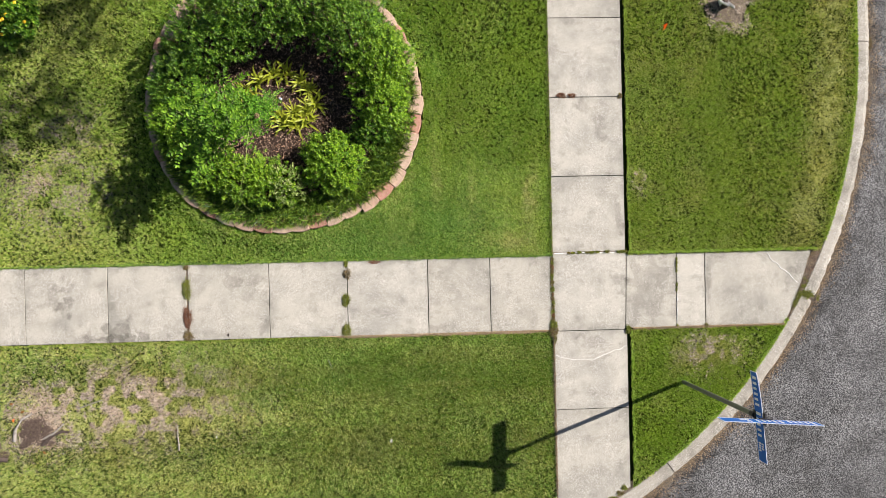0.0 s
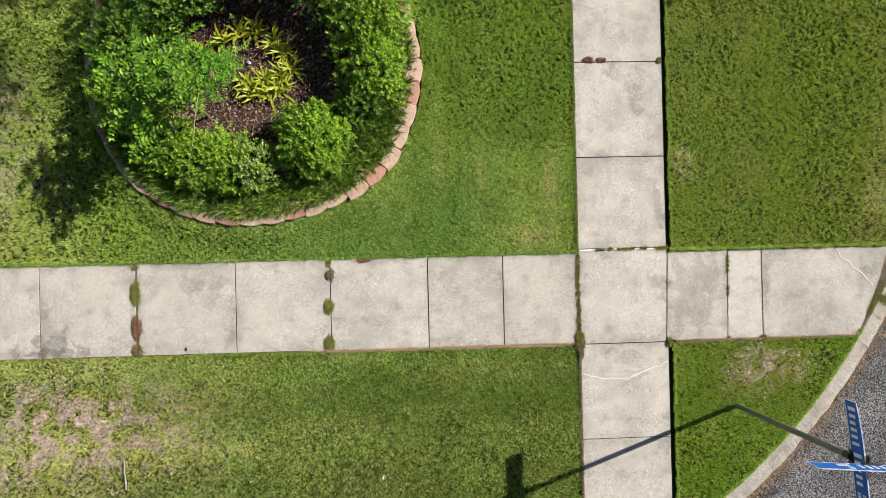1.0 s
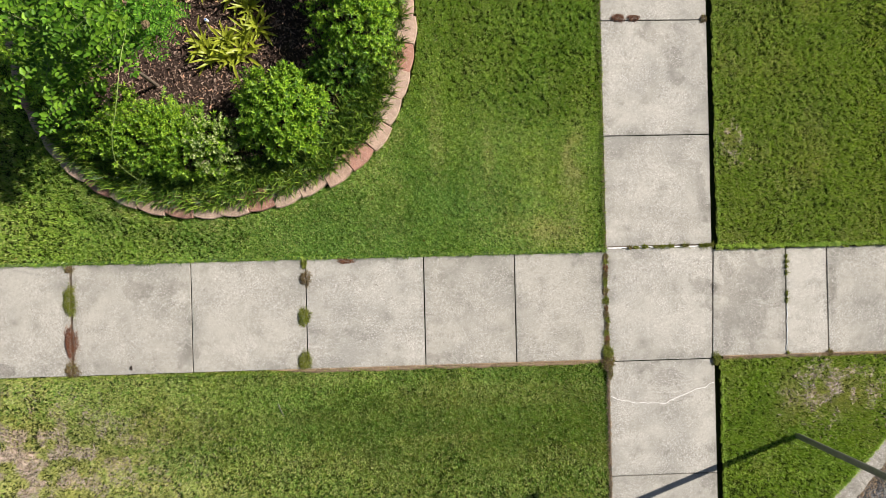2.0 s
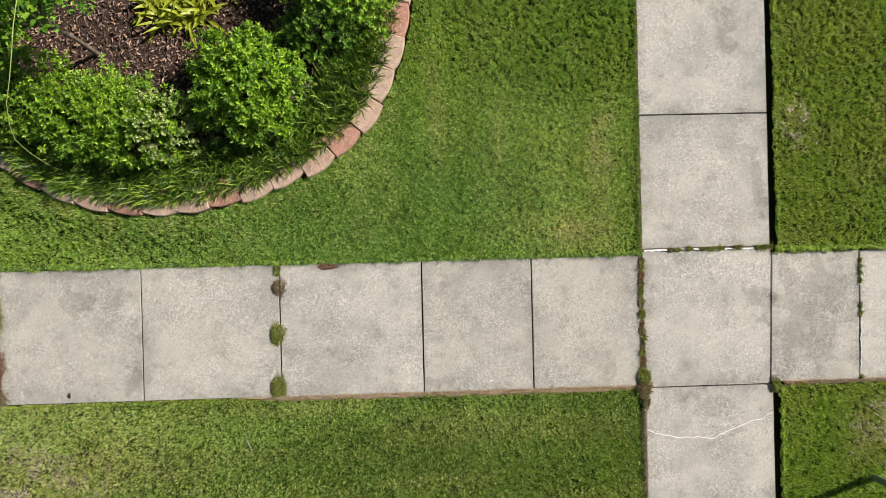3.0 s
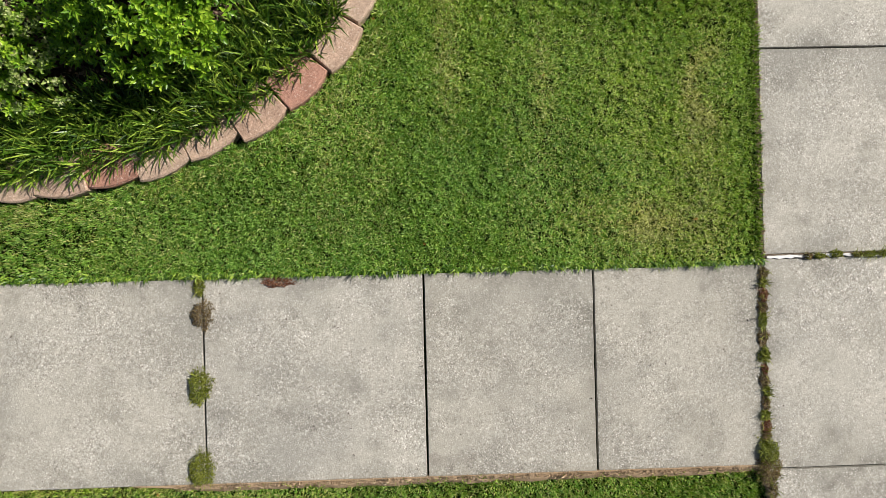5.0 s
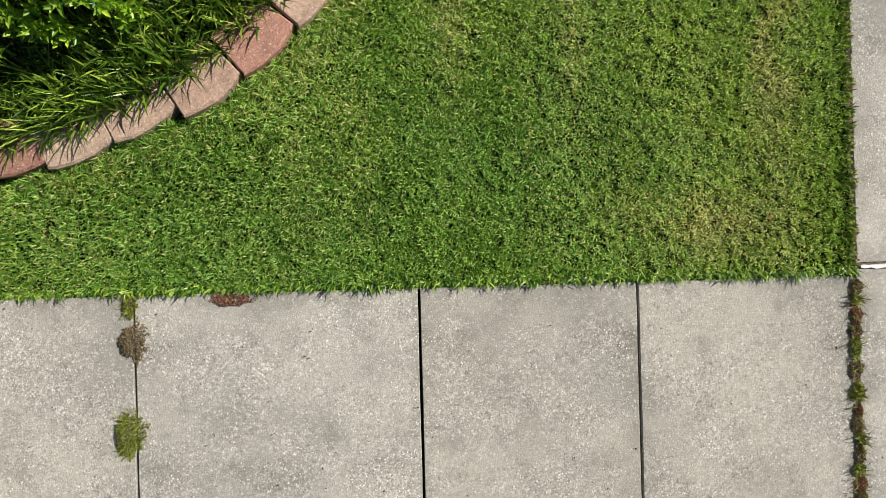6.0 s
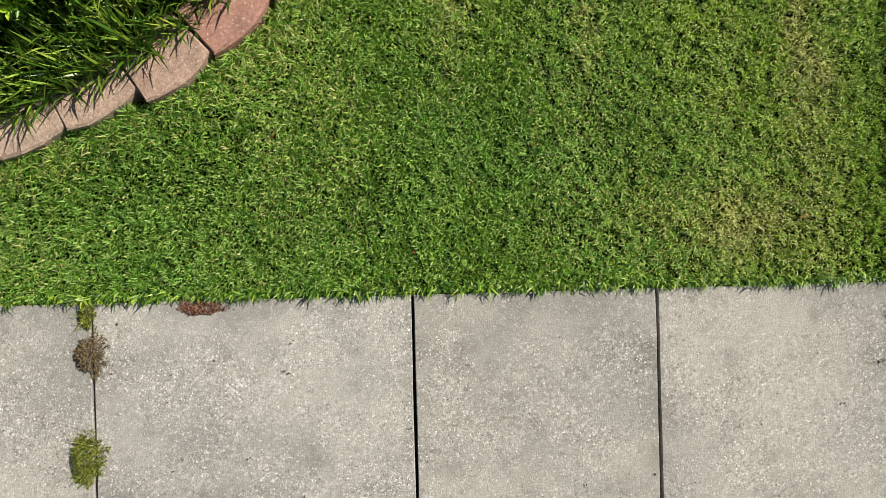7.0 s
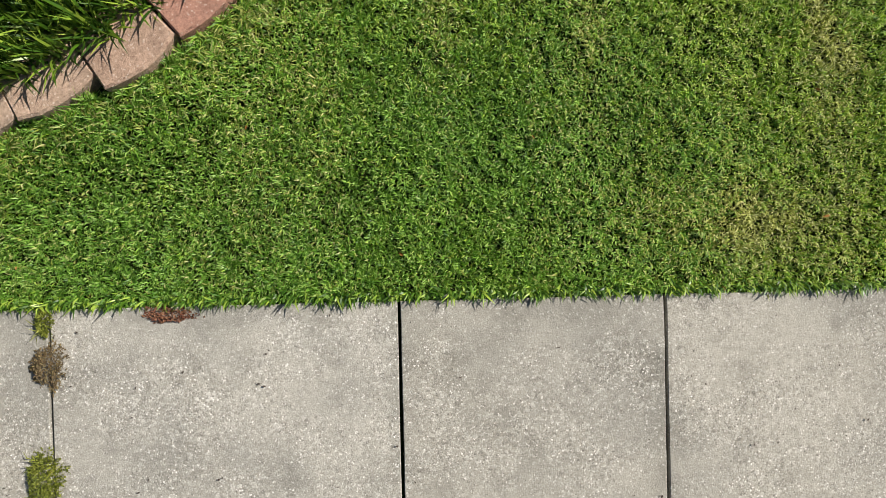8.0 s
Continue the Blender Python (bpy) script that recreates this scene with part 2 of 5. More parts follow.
LAWN = leaf_material("lawn_blades", (0.080, 0.180, 0.011), (0.292, 0.465, 0.042), (0.58, 0.72, 0.17), 0.40, 0.40, 1.1, 0.32, None, 0.25)
LAWN_DEEP = leaf_material("deep_lawn_blades", (0.050, 0.148, 0.011), (0.176, 0.362, 0.042), (0.43, 0.64, 0.16), 0.40, 0.38, 1.1, 0.32, None, 0.25)
STRAW = leaf_material("dry_blades", (0.23, 0.265, 0.045), (0.46, 0.495, 0.15), (0.70, 0.69, 0.34), 0.8, 0.34, 1.6, 0.15, None, 0.2)
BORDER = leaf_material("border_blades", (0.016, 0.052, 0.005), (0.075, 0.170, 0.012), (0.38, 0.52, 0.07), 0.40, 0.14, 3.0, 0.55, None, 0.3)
SHRUB = leaf_material("shrub_leaves", (0.060, 0.160, 0.011), (0.180, 0.360, 0.020), (0.44, 0.63, 0.06), 0.38, 0.26, 2.2, 0.5)
SHRUB_DEEP = leaf_material("hedge_leaves", (0.030, 0.098, 0.009), (0.096, 0.230, 0.018), (0.29, 0.47, 0.05), 0.34, 0.18, 2.2, 0.5)
PALE = leaf_material("pale_leaves", (0.09, 0.18, 0.022), (0.26, 0.38, 0.085), (0.70, 0.74, 0.42), 0.5, 0.25, 3.0, 0.3)
FEATHER = leaf_material("sapling_leaves", (0.030, 0.092, 0.006), (0.092, 0.215, 0.014), (0.22, 0.40, 0.035), 0.50, 0.20, 2.5, 0.22)
PLUME = leaf_material("plume_leaves", (0.045, 0.150, 0.012), (0.110, 0.300, 0.024), (0.24, 0.48, 0.050), 0.50, 0.26, 3.5, 0.22)
STRAP = leaf_material("strap_leaves", (0.20, 0.28, 0.02), (0.34, 0.40, 0.03), (0.52, 0.53, 0.09), 0.4, 0.3, 6.0, 0.45, (0.42, 0.24, 0.05))
TREE_LEAF = leaf_material("tree_leaves", (0.03, 0.08, 0.012), (0.05, 0.12, 0.02), (0.08, 0.16, 0.03))
WEED = leaf_material("weed_leaves", (0.085, 0.108, 0.012), (0.175, 0.205, 0.027), (0.30, 0.32, 0.065), 0.6, 0.2, 8.0, 0.3)
WEED_BROWN = leaf_material("withered_weed", (0.11, 0.075, 0.045), (0.20, 0.145, 0.085), (0.29, 0.23, 0.12), 0.7, 0.2, 8.0, 0.2)
WEED_RED = leaf_material("reddish_weed", (0.14, 0.055, 0.035), (0.23, 0.10, 0.07), (0.30, 0.17, 0.10), 0.7, 0.2, 8.0, 0.2)
CHIP = leaf_material("mulch_chips", (0.040, 0.025, 0.020), (0.120, 0.076, 0.062), (0.44, 0.31, 0.255), 0.85, 0.0, 5.0, 0.25, (0.60, 0.35, 0.22))
BARK = plain("bark", (0.16, 0.125, 0.09), 0.9, 0, 18, 0.4)
RUNNER = plain("pale_runner", (0.27, 0.35, 0.09), 0.6, 0, 18, 0.2)
STEM = plain("green_stem", (0.15, 0.20, 0.06), 0.6, 0, 18, 0.3)
WHITE_FILL = plain("white_filler", (0.78, 0.77, 0.74), 0.7, 0, 60, 0.12)
STEEL = plain("grey_green_steel", (0.17, 0.18, 0.15), 0.55, 0.3, 30, 0.2)
BLACK = plain("black_bracket", (0.03, 0.03, 0.035), 0.45, 0.4, 30, 0.2)
BLUE = plain("sign_blue", (0.006, 0.135, 0.56), 0.5, 0, 6, 0.08, 0.2)
WHITE = plain("sign_white", (0.80, 0.82, 0.84), 0.4, 0, 6, 0.04)
YELLOW = plain("yellow_petal", (0.85, 0.50, 0.02), 0.5, 0, 60, 0.15)
ORANGE = plain("orange_vinyl", (0.95, 0.24, 0.025), 0.5, 0, 40, 0.1)
FALLEN = leaf_material("fallen_leaf", (0.30, 0.12, 0.03), (0.42, 0.20, 0.06), (0.50, 0.34, 0.14), 0.7, 0.2, 9.0, 0.2)
PALE_WOOD = plain("bleached_wood", (0.62, 0.60, 0.57), 0.9, 0, 30, 0.25)
WOOD_GREY = plain("weathered_wood", (0.30, 0.275, 0.24), 0.9, 0, 30, 0.4)
THATCH = leaf_material("dry_thatch", (0.20, 0.15, 0.118), (0.42, 0.335, 0.278), (0.64, 0.55, 0.485), 0.9, 0.0, 1.6, 0.1)
CLIPPING = leaf_material("dry_clippings", (0.30, 0.21, 0.135), (0.43, 0.315, 0.21), (0.54, 0.42, 0.30), 0.9, 0.0, 1.6, 0.1, None, 0.3)
DARK_WOOD = plain("rotten_wood", (0.075, 0.055, 0.045), 0.95, 0, 25, 0.5)


# ---- mesh helpers ----
def array_mesh(name, verts, faces, material):
    """A mesh from a vertex array and a face array whose rows all have one length."""
    me = bpy.data.meshes.new(name)
    k = faces.shape[1]
    me.vertices.add(len(verts))
    me.vertices.foreach_set("co", np.ascontiguousarray(verts, dtype=np.float32).ravel())
    me.loops.add(faces.size)
    me.loops.foreach_set("vertex_index", np.ascontiguousarray(faces, dtype=np.int32).ravel())
    me.polygons.add(len(faces))
    me.polygons.foreach_set("loop_start", np.arange(0, faces.size, k, dtype=np.int32))
    me.update(calc_edges=True)
    me.materials.append(material)
    return me


def part(name, mesh, material, parent, label=""):
    """One mesh object, from a bmesh or a mesh, under a thing or under a part."""
    if isinstance(mesh, bmesh.types.BMesh):
        me = bpy.data.meshes.new(name)
        mesh.to_mesh(me)
        mesh.free()
        me.materials.append(material)
        mesh = me
    ob = new(name, mesh)
    ob.parent = parent
    return tagged(ob, label)


def top(name, mesh, material, label, category, group="", kind=""):
    return tagged(part(name, mesh, material, None), label, category, group, kind)


def empty(name, at, label, category, group="", kind=""):
    ob = new(name)
    ob.location = at
    ob.empty_display_size = 0.1
    return tagged(ob, label, category, group, kind)


def field(x, y, size, seed):
    """Smooth noise from 0 to 1 over the plan, with lumps of that size."""
    g = np.random.RandomState(seed).rand(64, 64)
    u, v = np.asarray(x) / size, np.asarray(y) / size
    i, j = np.floor(u).astype(int), np.floor(v).astype(int)
    a, b = u - i, v - j
    a, b = a * a * (3 - 2 * a), b * b * (3 - 2 * b)
    i0, i1, j0, j1 = i % 64, (i + 1) % 64, j % 64, (j + 1) % 64
    return (g[i0, j0] * (1 - a) + g[i1, j0] * a) * (1 - b) + (g[i0, j1] * (1 - a) + g[i1, j1] * a) * b


def step(lo, hi, v):
    w = np.clip((v - lo) / (hi - lo), 0, 1)
    return w * w * (3 - 2 * w)


def blade_arrays(p, long, wide, lean, rs, joints=1, turn=None):
    """Grass blades at the places p (n, 3): tapered, pointed strips that lean over, in one to three joints."""
    n = len(p)
    a = rs.rand(n) * 2 * np.pi if turn is None else turn
    out = np.c_[np.cos(a), np.sin(a), np.zeros(n)]
    side = np.c_[-np.sin(a), np.cos(a), (rs.rand(n) - 0.5) * 0.8]
    rows, at = [p], p
    for k in range(joints):
        t = lean * (0.55 + 0.9 * k / max(1, joints - 1)) if joints > 1 else lean
        at = at + (out * np.sin(t)[:, None] + np.array([0, 0, 1]) * np.cos(t)[:, None]) * (long / joints)[:, None]
        rows.append(at)
    cols = []
    for k, r in enumerate(rows[:-1]):
        h = side * (wide * ((0.8, 1.0, 0.8)[k] if joints > 1 else 1.15) / 2)[:, None]
        cols += [r - h, r + h]
    v = np.stack(cols + [rows[-1]], 1)
    f = []
    for k in range(joints - 1):
        f += [[2 * k, 2 * k + 1, 2 * k + 3], [2 * k, 2 * k + 3, 2 * k + 2]]
    f = np.array(f + [[2 * joints - 2, 2 * joints - 1, 2 * joints]])
    return v.reshape(-1, 3), (f[None] + (np.arange(n) * (2 * joints + 1))[:, None, None]).reshape(-1, 3)


def unit(v):
    return v / np.maximum(np.linalg.norm(v, axis=-1, keepdims=True), 1e-9)


def leaf_arrays(p, way, up, long, wide, fold=0.25):
    """Pointed leaves, folded along the midrib, from the places p along way."""
    way = unit(way)
    side = unit(np.cross(way, up))
    nrm = np.cross(side, way)
    L, W = long[:, None], wide[:, None]
    lift = nrm * W * fold
    q = [p,
         p + way * L * 0.35 + side * W * 0.5 + lift, p + way * L * 0.72 + side * W * 0.34 + lift * 0.6,
         p + way * L - nrm * L * 0.08,
         p + way * L * 0.72 - side * W * 0.34 + lift * 0.6, p + way * L * 0.35 - side * W * 0.5 + lift]
    v = np.stack(q, 1).reshape(-1, 3)
    f = np.array([[0, 1, 2, 3], [0, 3, 4, 5]])
    return v, (f[None] + (np.arange(len(p)) * 6)[:, None, None]).reshape(-1, 4)


def joined(pairs):
    vs, fs, n = [], [], 0
    for v, f in pairs:
        vs.append(v), fs.append(f + n)
        n += len(v)
    return np.concatenate(vs), np.concatenate(fs)


def tube_arrays(points, radii, sides=6):
    """A round tapered limb along the points."""
    pts = [Vector(p) for p in points]
    v = []
    for k, (p, r) in enumerate(zip(pts, radii)):
        d = (pts[min(k + 1, len(pts) - 1)] - pts[max(k - 1, 0)]).normalized()
        a = d.orthogonal().normalized()
        b = d.cross(a)
        v += [tuple(p + (a * math.cos(2 * math.pi * s / sides) + b * math.sin(2 * math.pi * s / sides)) * r) for s in range(sides)]
    f = [[k * sides + s, k * sides + (s + 1) % sides, (k + 1) * sides + (s + 1) % sides, (k + 1) * sides + s]
         for k in range(len(pts) - 1) for s in range(sides)]
    return np.array(v), np.array(f)


def box_bmesh(sx, sy, sz, at=(0, 0, 0), bevel=0.0):
    bm = bmesh.new()
    bmesh.ops.create_cube(bm, size=1, matrix=Matrix.Translation(at) @ Matrix.Diagonal((sx, sy, sz, 1)))
    if bevel:
        bmesh.ops.bevel(bm, geom=bm.edges[:], offset=bevel, segments=2, affect="EDGES")
    return bm


def prism(outline, z0, z1, bevel=0.0):
    """A flat-topped solid over an outline (counter-clockwise), with a worn top edge."""
    bm = bmesh.new()
    n = len(outline)
    mid = np.mean(np.array(outline), axis=0)
    loops = [[bm.verts.new((x, y, z0)) for x, y in outline]]
    if bevel:
        loops.append([bm.verts.new((x, y, z1 - bevel)) for x, y in outline])
        ring = []
        for k in range(n):
            a, b, c = (Vector(outline[(k + s) % n]) for s in (-1, 0, 1))
            nb = ((b - a).normalized() + (c - b).normalized()).normalized()
            ring.append(bm.verts.new((b.x - nb.y * bevel, b.y + nb.x * bevel, z1)))
        loops.append(ring)
    else:
        loops.append([bm.verts.new((x, y, z1)) for x, y in outline])
    for lo, hi in zip(loops, loops[1:]):
        for k in range(n):
            bm.faces.new((lo[k], lo[(k + 1) % n], hi[(k + 1) % n], hi[k]))
    bm.faces.new(loops[-1])
    return bm

# ---- plan ----
WALK_N, WALK_S = -0.444, -1.672                # the long sidewalk's edges
WALK_W, WALK_E = 1.860, 3.090                  # the crossing sidewalk's edges
BED = (-2.495, 2.228)                          # middle of the round flower bed
GROUND_Z, PAD_Z, ROAD_Z, BED_Z = -0.030, 0.012, -0.130, 0.110


def kerb_at(u, out=0.0):
    """A point of the kerb line, u metres along it from where the bend begins, moved outwards."""
    if u < 0:
        return KERB_MID[0] + KERB_R + out, KERB_MID[1] - u
    a = u / KERB_R
    if a < math.pi / 2:
        return KERB_MID[0] + (KERB_R + out) * math.cos(a), KERB_MID[1] - (KERB_R + out) * math.sin(a)
    return KERB_MID[0] - (u - KERB_R * math.pi / 2), KERB_MID[1] - KERB_R - out


def kerb_gap(x, y):
    """How far a place lies inside the kerb line."""
    dx, dy = x - KERB_MID[0], KERB_MID[1] - y
    bend = KERB_R - np.hypot(dx, dy)
    return np.where(dy < 0, KERB_R - dx, np.where(dx < 0, KERB_R - dy, bend))


def bed_radius(a):
    return 2.242 - 0.013 * np.cos(a + 1.75) - 0.013 * np.cos(2 * a) + 0.034 * np.cos(3 * a) - 0.034 * np.sin(3 * a) + 0.09 * np.exp((np.cos(a + 0.75) - 1) / 0.05)


def bed_gap(x, y):
    """How far a place lies outside the bed's edge."""
    dx, dy = x - BED[0], y - BED[1]
    return np.hypot(dx, dy) - bed_radius(np.arctan2(dy, dx))


def on_lawn(x, y):
    ragged = (field(x, y, 0.05, 5) - 0.5) * 0.03 + (field(x, y, 0.4, 8) - 0.5) * 0.012
    paved = (y < WALK_N + 0.004 + ragged) & (y > WALK_S - np.where(x > 6, 0.002, 0.002 + 0.032 * step(-2.1, -1.3, x)) + ragged) & (x < 6.6)
    paved |= (x > WALK_W + 0.004 + ragged) & (x < WALK_E + 0.050 + ragged)
    return ~paved & (kerb_gap(x, y) > 0.015 + ragged) & (bed_gap(x, y) > -0.01)


def ground_z(x, y):
    """The turf's height: banks by the street, and a swell against the edging blocks."""
    return np.where((x > WALK_E + 0.02), PAD_Z, GROUND_Z) + 0.13 * np.exp(-(np.clip(bed_gap(x, y), 0, 9) / 0.27) ** 3)


def straw_share(x, y):
    """The share of withered blades, with pale mow streaks put into colour as more of them."""
    d = 0.03 + 0.10 * step(0.45, 0.8, field(x, y, 0.7, 11))
    south = (y < WALK_S)
    d = d + south * (x < 2) * 0.11 + south * (x < 2) * (0.10 + 0.14 * step(-2.1, -3.0, y)) + south * (x < 2) * 0.20 * step(-2.0, -5.0, x)
    d = d + 0.95 * np.exp(-((x + 5.2) / 1.6) ** 2 - ((y + 2.75) / 0.70) ** 2) * (0.45 + 0.55 * step(0.35, 0.6, field(x, y, 0.11, 21)))
    d = d + (y > WALK_N) * 0.42 * step(-4.3, -5.6, x) * (0.5 + 0.8 * field(x, y, 0.5, 17))
    k = kerb_gap(x, y)
    d = d + (x > 3) * (y > WALK_N) * (0.25 + 0.85 * np.exp(-((k - 0.50) / 0.32) ** 2) * (0.45 + 0.6 * field(x, y, 0.5, 3)))
    d = d + (x > 3) * (y < WALK_S) * (0.9 * np.exp(-((x - 4.52) / 0.50) ** 2 - ((y + 2.12) / 0.32) ** 2) + 0.6 * np.exp(-((x - 3.95) / 0.22) ** 2 - ((y + 2.30) / 0.34) ** 2))
    d = d + 0.6 * np.exp(-((x - 3.33) / 0.09) ** 2 - ((y - 0.80) / 0.13) ** 2)
    d = d + 0.75 * np.exp(-((x - 1.20) / 0.26) ** 2 - ((y + 0.18) / 0.16) ** 2)
    d = d + 0.6 * np.exp(-((np.hypot(x - 1.66, y - 0.66) - 0.23) / 0.055) ** 2) * step(1.70, 1.55, x)
    d = d + 0.5 * np.exp(-((x - 1.45) / 0.07) ** 2 - ((y - 0.45) / 0.25) ** 2) + 0.25 * np.exp(-((x - 0.74) / 0.14) ** 2 - ((y + 0.09) / 0.12) ** 2)
    d = d + 0.38 * np.exp(-((bed_gap(x, y) - 0.08) / 0.07) ** 2) * (y < 1.0) * field(x, y, 0.12, 41)
    d = d + 0.25 * np.exp(-((x - 1.5) / 0.12) ** 2) * step(0.9, 0.2, y) * (y > WALK_N)
    # lighter look of mown streaks, put into the blade colour
    d = d + 0.50 * np.exp(-((x + 0.06) / 0.08) ** 2 - ((y - 0.95) / 0.5) ** 2) + 0.40 * np.exp(-((x - 0.52) / 0.07) ** 2 - ((y - 0.70) / 0.42) ** 2)
    d = d + 0.05 * step(0.60, 0.80, field(x, y, 0.21, 13)) * (y > WALK_N) * (x < 2) + 0.25 * step(0.60, 0.85, field(x, y, 0.33, 14)) * (x > 3)
    # long mow streaks, lightened by more straw-coloured blades
    d = d + south * (x < 2) * 0.20 * step(0.5, 0.75, field(x * 0.10, y, 0.14, 81)) + (~south) * (x < 2) * (x > -1) * 0.10 * step(0.5, 0.75, field(x, y * 0.10, 0.16, 82))
    edge = np.minimum(np.abs(y - WALK_S + 0.022), np.where(y < WALK_N, 9.0, np.abs(x - WALK_W)))
    d = d + 0.7 * np.exp(-(edge / 0.018) ** 2)
    return np.clip(d, 0, 0.95)


def nap(x, y):
    """How the mower laid the blades: from -1, towards the sun, to 1, away from it."""
    south = y < WALK_S
    bands = np.where(south, np.cos(2 * np.pi * (y + 3.0 + 0.02 * x) / 1.1) * 0.5 - 0.65, 0.0)
    bands = np.where(~south & (x > WALK_E), 0.35 * np.cos(2 * np.pi * (x - 5.2) / 1.25) + 0.55, bands)
    bands = np.where(~south & (x < WALK_W) & (x > -0.6), 0.22 * np.cos(2 * np.pi * (x + 0.06) / 0.56) + 0.75 * step(-0.1, 1.1, x) - 0.35, bands)
    return np.clip(bands + 1.1 * (field(x, y, 0.42, 61) - 0.5) + 0.8 * (field(x, y, 0.13, 62) - 0.5), -1, 1)


def lushness(x, y):
    """The share of deep green blades."""
    d = 0.10 + 0.25 * step(0.45, 0.75, field(x, y, 0.55, 91)) + 0.25 * (y > WALK_N) * step(0.6, -0.2, x) * step(-4.5, -2.5, x) + 0.75 * np.exp(-((y + 0.12) / 0.62) ** 2) * step(1.5, 0.5, x) * step(-4.0, -2.0, x)
    d = d + 0.15 * np.exp(-((x - 0.4) / 0.5) ** 2 - ((y - 0.4) / 0.6) ** 2) + (y < WALK_S) * (0.60 + 0.15 * np.exp(-((y + 2.35) / 0.22) ** 2) * step(-3.0, -1.0, x))
    return np.clip(d, 0, 0.9) * (x < WALK_E)


def bareness(x, y):
    """The share of missing blades."""
    b = 0.97 * np.exp(-((x + 5.2) / 1.45) ** 2 - ((y + 2.72) / 0.58) ** 2) * step(0.42, 0.62, field(x, y, 0.11, 21))
    b = b + 0.97 * np.exp(-((x + 6.6) / 0.45) ** 2 - ((y + 3.05) / 0.40) ** 2) * step(0.2, 0.45, field(x, y, 0.25, 22))
    b = b + 0.6 * np.exp(-((x + 6.75) / 0.55) ** 2 - ((y - 1.35) / 0.75) ** 2) * step(0.42, 0.62, field(x, y, 0.36, 23))
    b = b + 0.97 * (np.hypot((x - 4.93) / 0.36, (y - 3.72) / 0.36) < 0.8 + 0.5 * field(x, y, 0.2, 24))
    b = b + 0.6 * np.exp(-((x - 0.52) / 0.08) ** 2 - ((y + 2.3) / 0.06) ** 2)
    return np.clip(b, 0, 0.97)


# ---- ground, road, kerb, sidewalk ----
road_bm = bmesh.new()
bmesh.ops.create_grid(road_bm, x_segments=4, y_segments=4, size=400, matrix=Matrix.Translation((0, 0, ROAD_Z)))
top("road", road_bm, ASPHALT, "rough grey asphalt street with pale aggregate", "road", kind="structure")

edge = [kerb_at(u, 0.02) for u in (-300, -60, -20, -8, *np.arange(-4, 14, 0.4).tolist(), 20, 60, 300)]
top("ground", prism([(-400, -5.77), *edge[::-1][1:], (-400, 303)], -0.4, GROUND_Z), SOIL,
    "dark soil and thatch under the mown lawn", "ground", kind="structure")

for x0, x1, y0, y1 in ((-399, 7.1, 7.6, 302), (-399, -10.6, -5.7, 7.6)):
    top("lawn_beyond", prism([(x0, y0), (x1, y0), (x1, y1), (x0, y1)], -0.3, -0.008), TURF, "mown green lawn running on beyond the corner", "lawn", kind="structure")

# raised turf beyond the crossing sidewalk
lawn_edge = [kerb_at(u, 0.0) for u in np.arange(-12, 3.55, 0.25)]
lawn_pad = [(x, y) for x, y in lawn_edge if y > WALK_N + 0.02]
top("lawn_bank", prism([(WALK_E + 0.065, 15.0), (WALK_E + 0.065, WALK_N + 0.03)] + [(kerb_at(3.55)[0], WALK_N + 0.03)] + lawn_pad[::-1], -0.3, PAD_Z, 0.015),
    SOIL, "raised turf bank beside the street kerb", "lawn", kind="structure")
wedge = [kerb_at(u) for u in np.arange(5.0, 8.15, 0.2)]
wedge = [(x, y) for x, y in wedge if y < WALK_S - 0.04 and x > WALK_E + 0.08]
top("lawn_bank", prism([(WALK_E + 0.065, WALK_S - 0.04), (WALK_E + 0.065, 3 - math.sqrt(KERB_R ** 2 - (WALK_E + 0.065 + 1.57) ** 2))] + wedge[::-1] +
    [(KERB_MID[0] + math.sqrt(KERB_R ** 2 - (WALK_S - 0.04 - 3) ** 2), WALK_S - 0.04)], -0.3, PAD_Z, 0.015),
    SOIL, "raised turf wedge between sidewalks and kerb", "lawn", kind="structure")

# kerb, in lengths between joints
KERB_SHAPE = ((0.0, -0.30), (0.0, -0.004), (0.012, 0.006), (0.155, 0.002), (0.215, -0.020), (0.255, -0.065), (0.275, -0.105), (0.28, -0.30))
kerb = tagged(new("kerb"), "pale worn concrete rolled kerb round the street corner", "kerb", kind="structure")
for u0, u1 in ((-16, -12), (-12, -8), (-8, -4), (-4, -0.1), (-0.1, 4.295), (4.375, 8.06), (8.06, 12), (12, 16), (16, 20)):
    n = 110
    v, f = [], []
    for k in range(n + 1):
        u = u0 + 0.008 + (u1 - u0 - 0.016) * k / n
        for o, z in KERB_SHAPE:
            w = (0.008 * noise.noise((u * 3, o * 5, 2.0)) + 0.012 * noise.noise((u * 9, o * 3, 5.0)) + 0.014 * noise.noise((u * 27, o * 5, 3.0))) * o / 0.25
            v.append((*kerb_at(u, o + w), z + w * 0.6))
    m = len(KERB_SHAPE)
    for k in range(n):
        f += [[k * m + j, k * m + j + 1, (k + 1) * m + j + 1, (k + 1) * m + j] for j in range(m - 1)]
    bm = bmesh.new()
    vs = [bm.verts.new(c) for c in v]
    for q in f:
        bm.faces.new([vs[i] for i in q])
    bm.faces.new(vs[:m]), bm.faces.new(vs[-m:][::-1])
    bmesh.ops.recalc_face_normals(bm, faces=bm.faces[:])
    part("kerb_stone", bm, KERB, kerb)


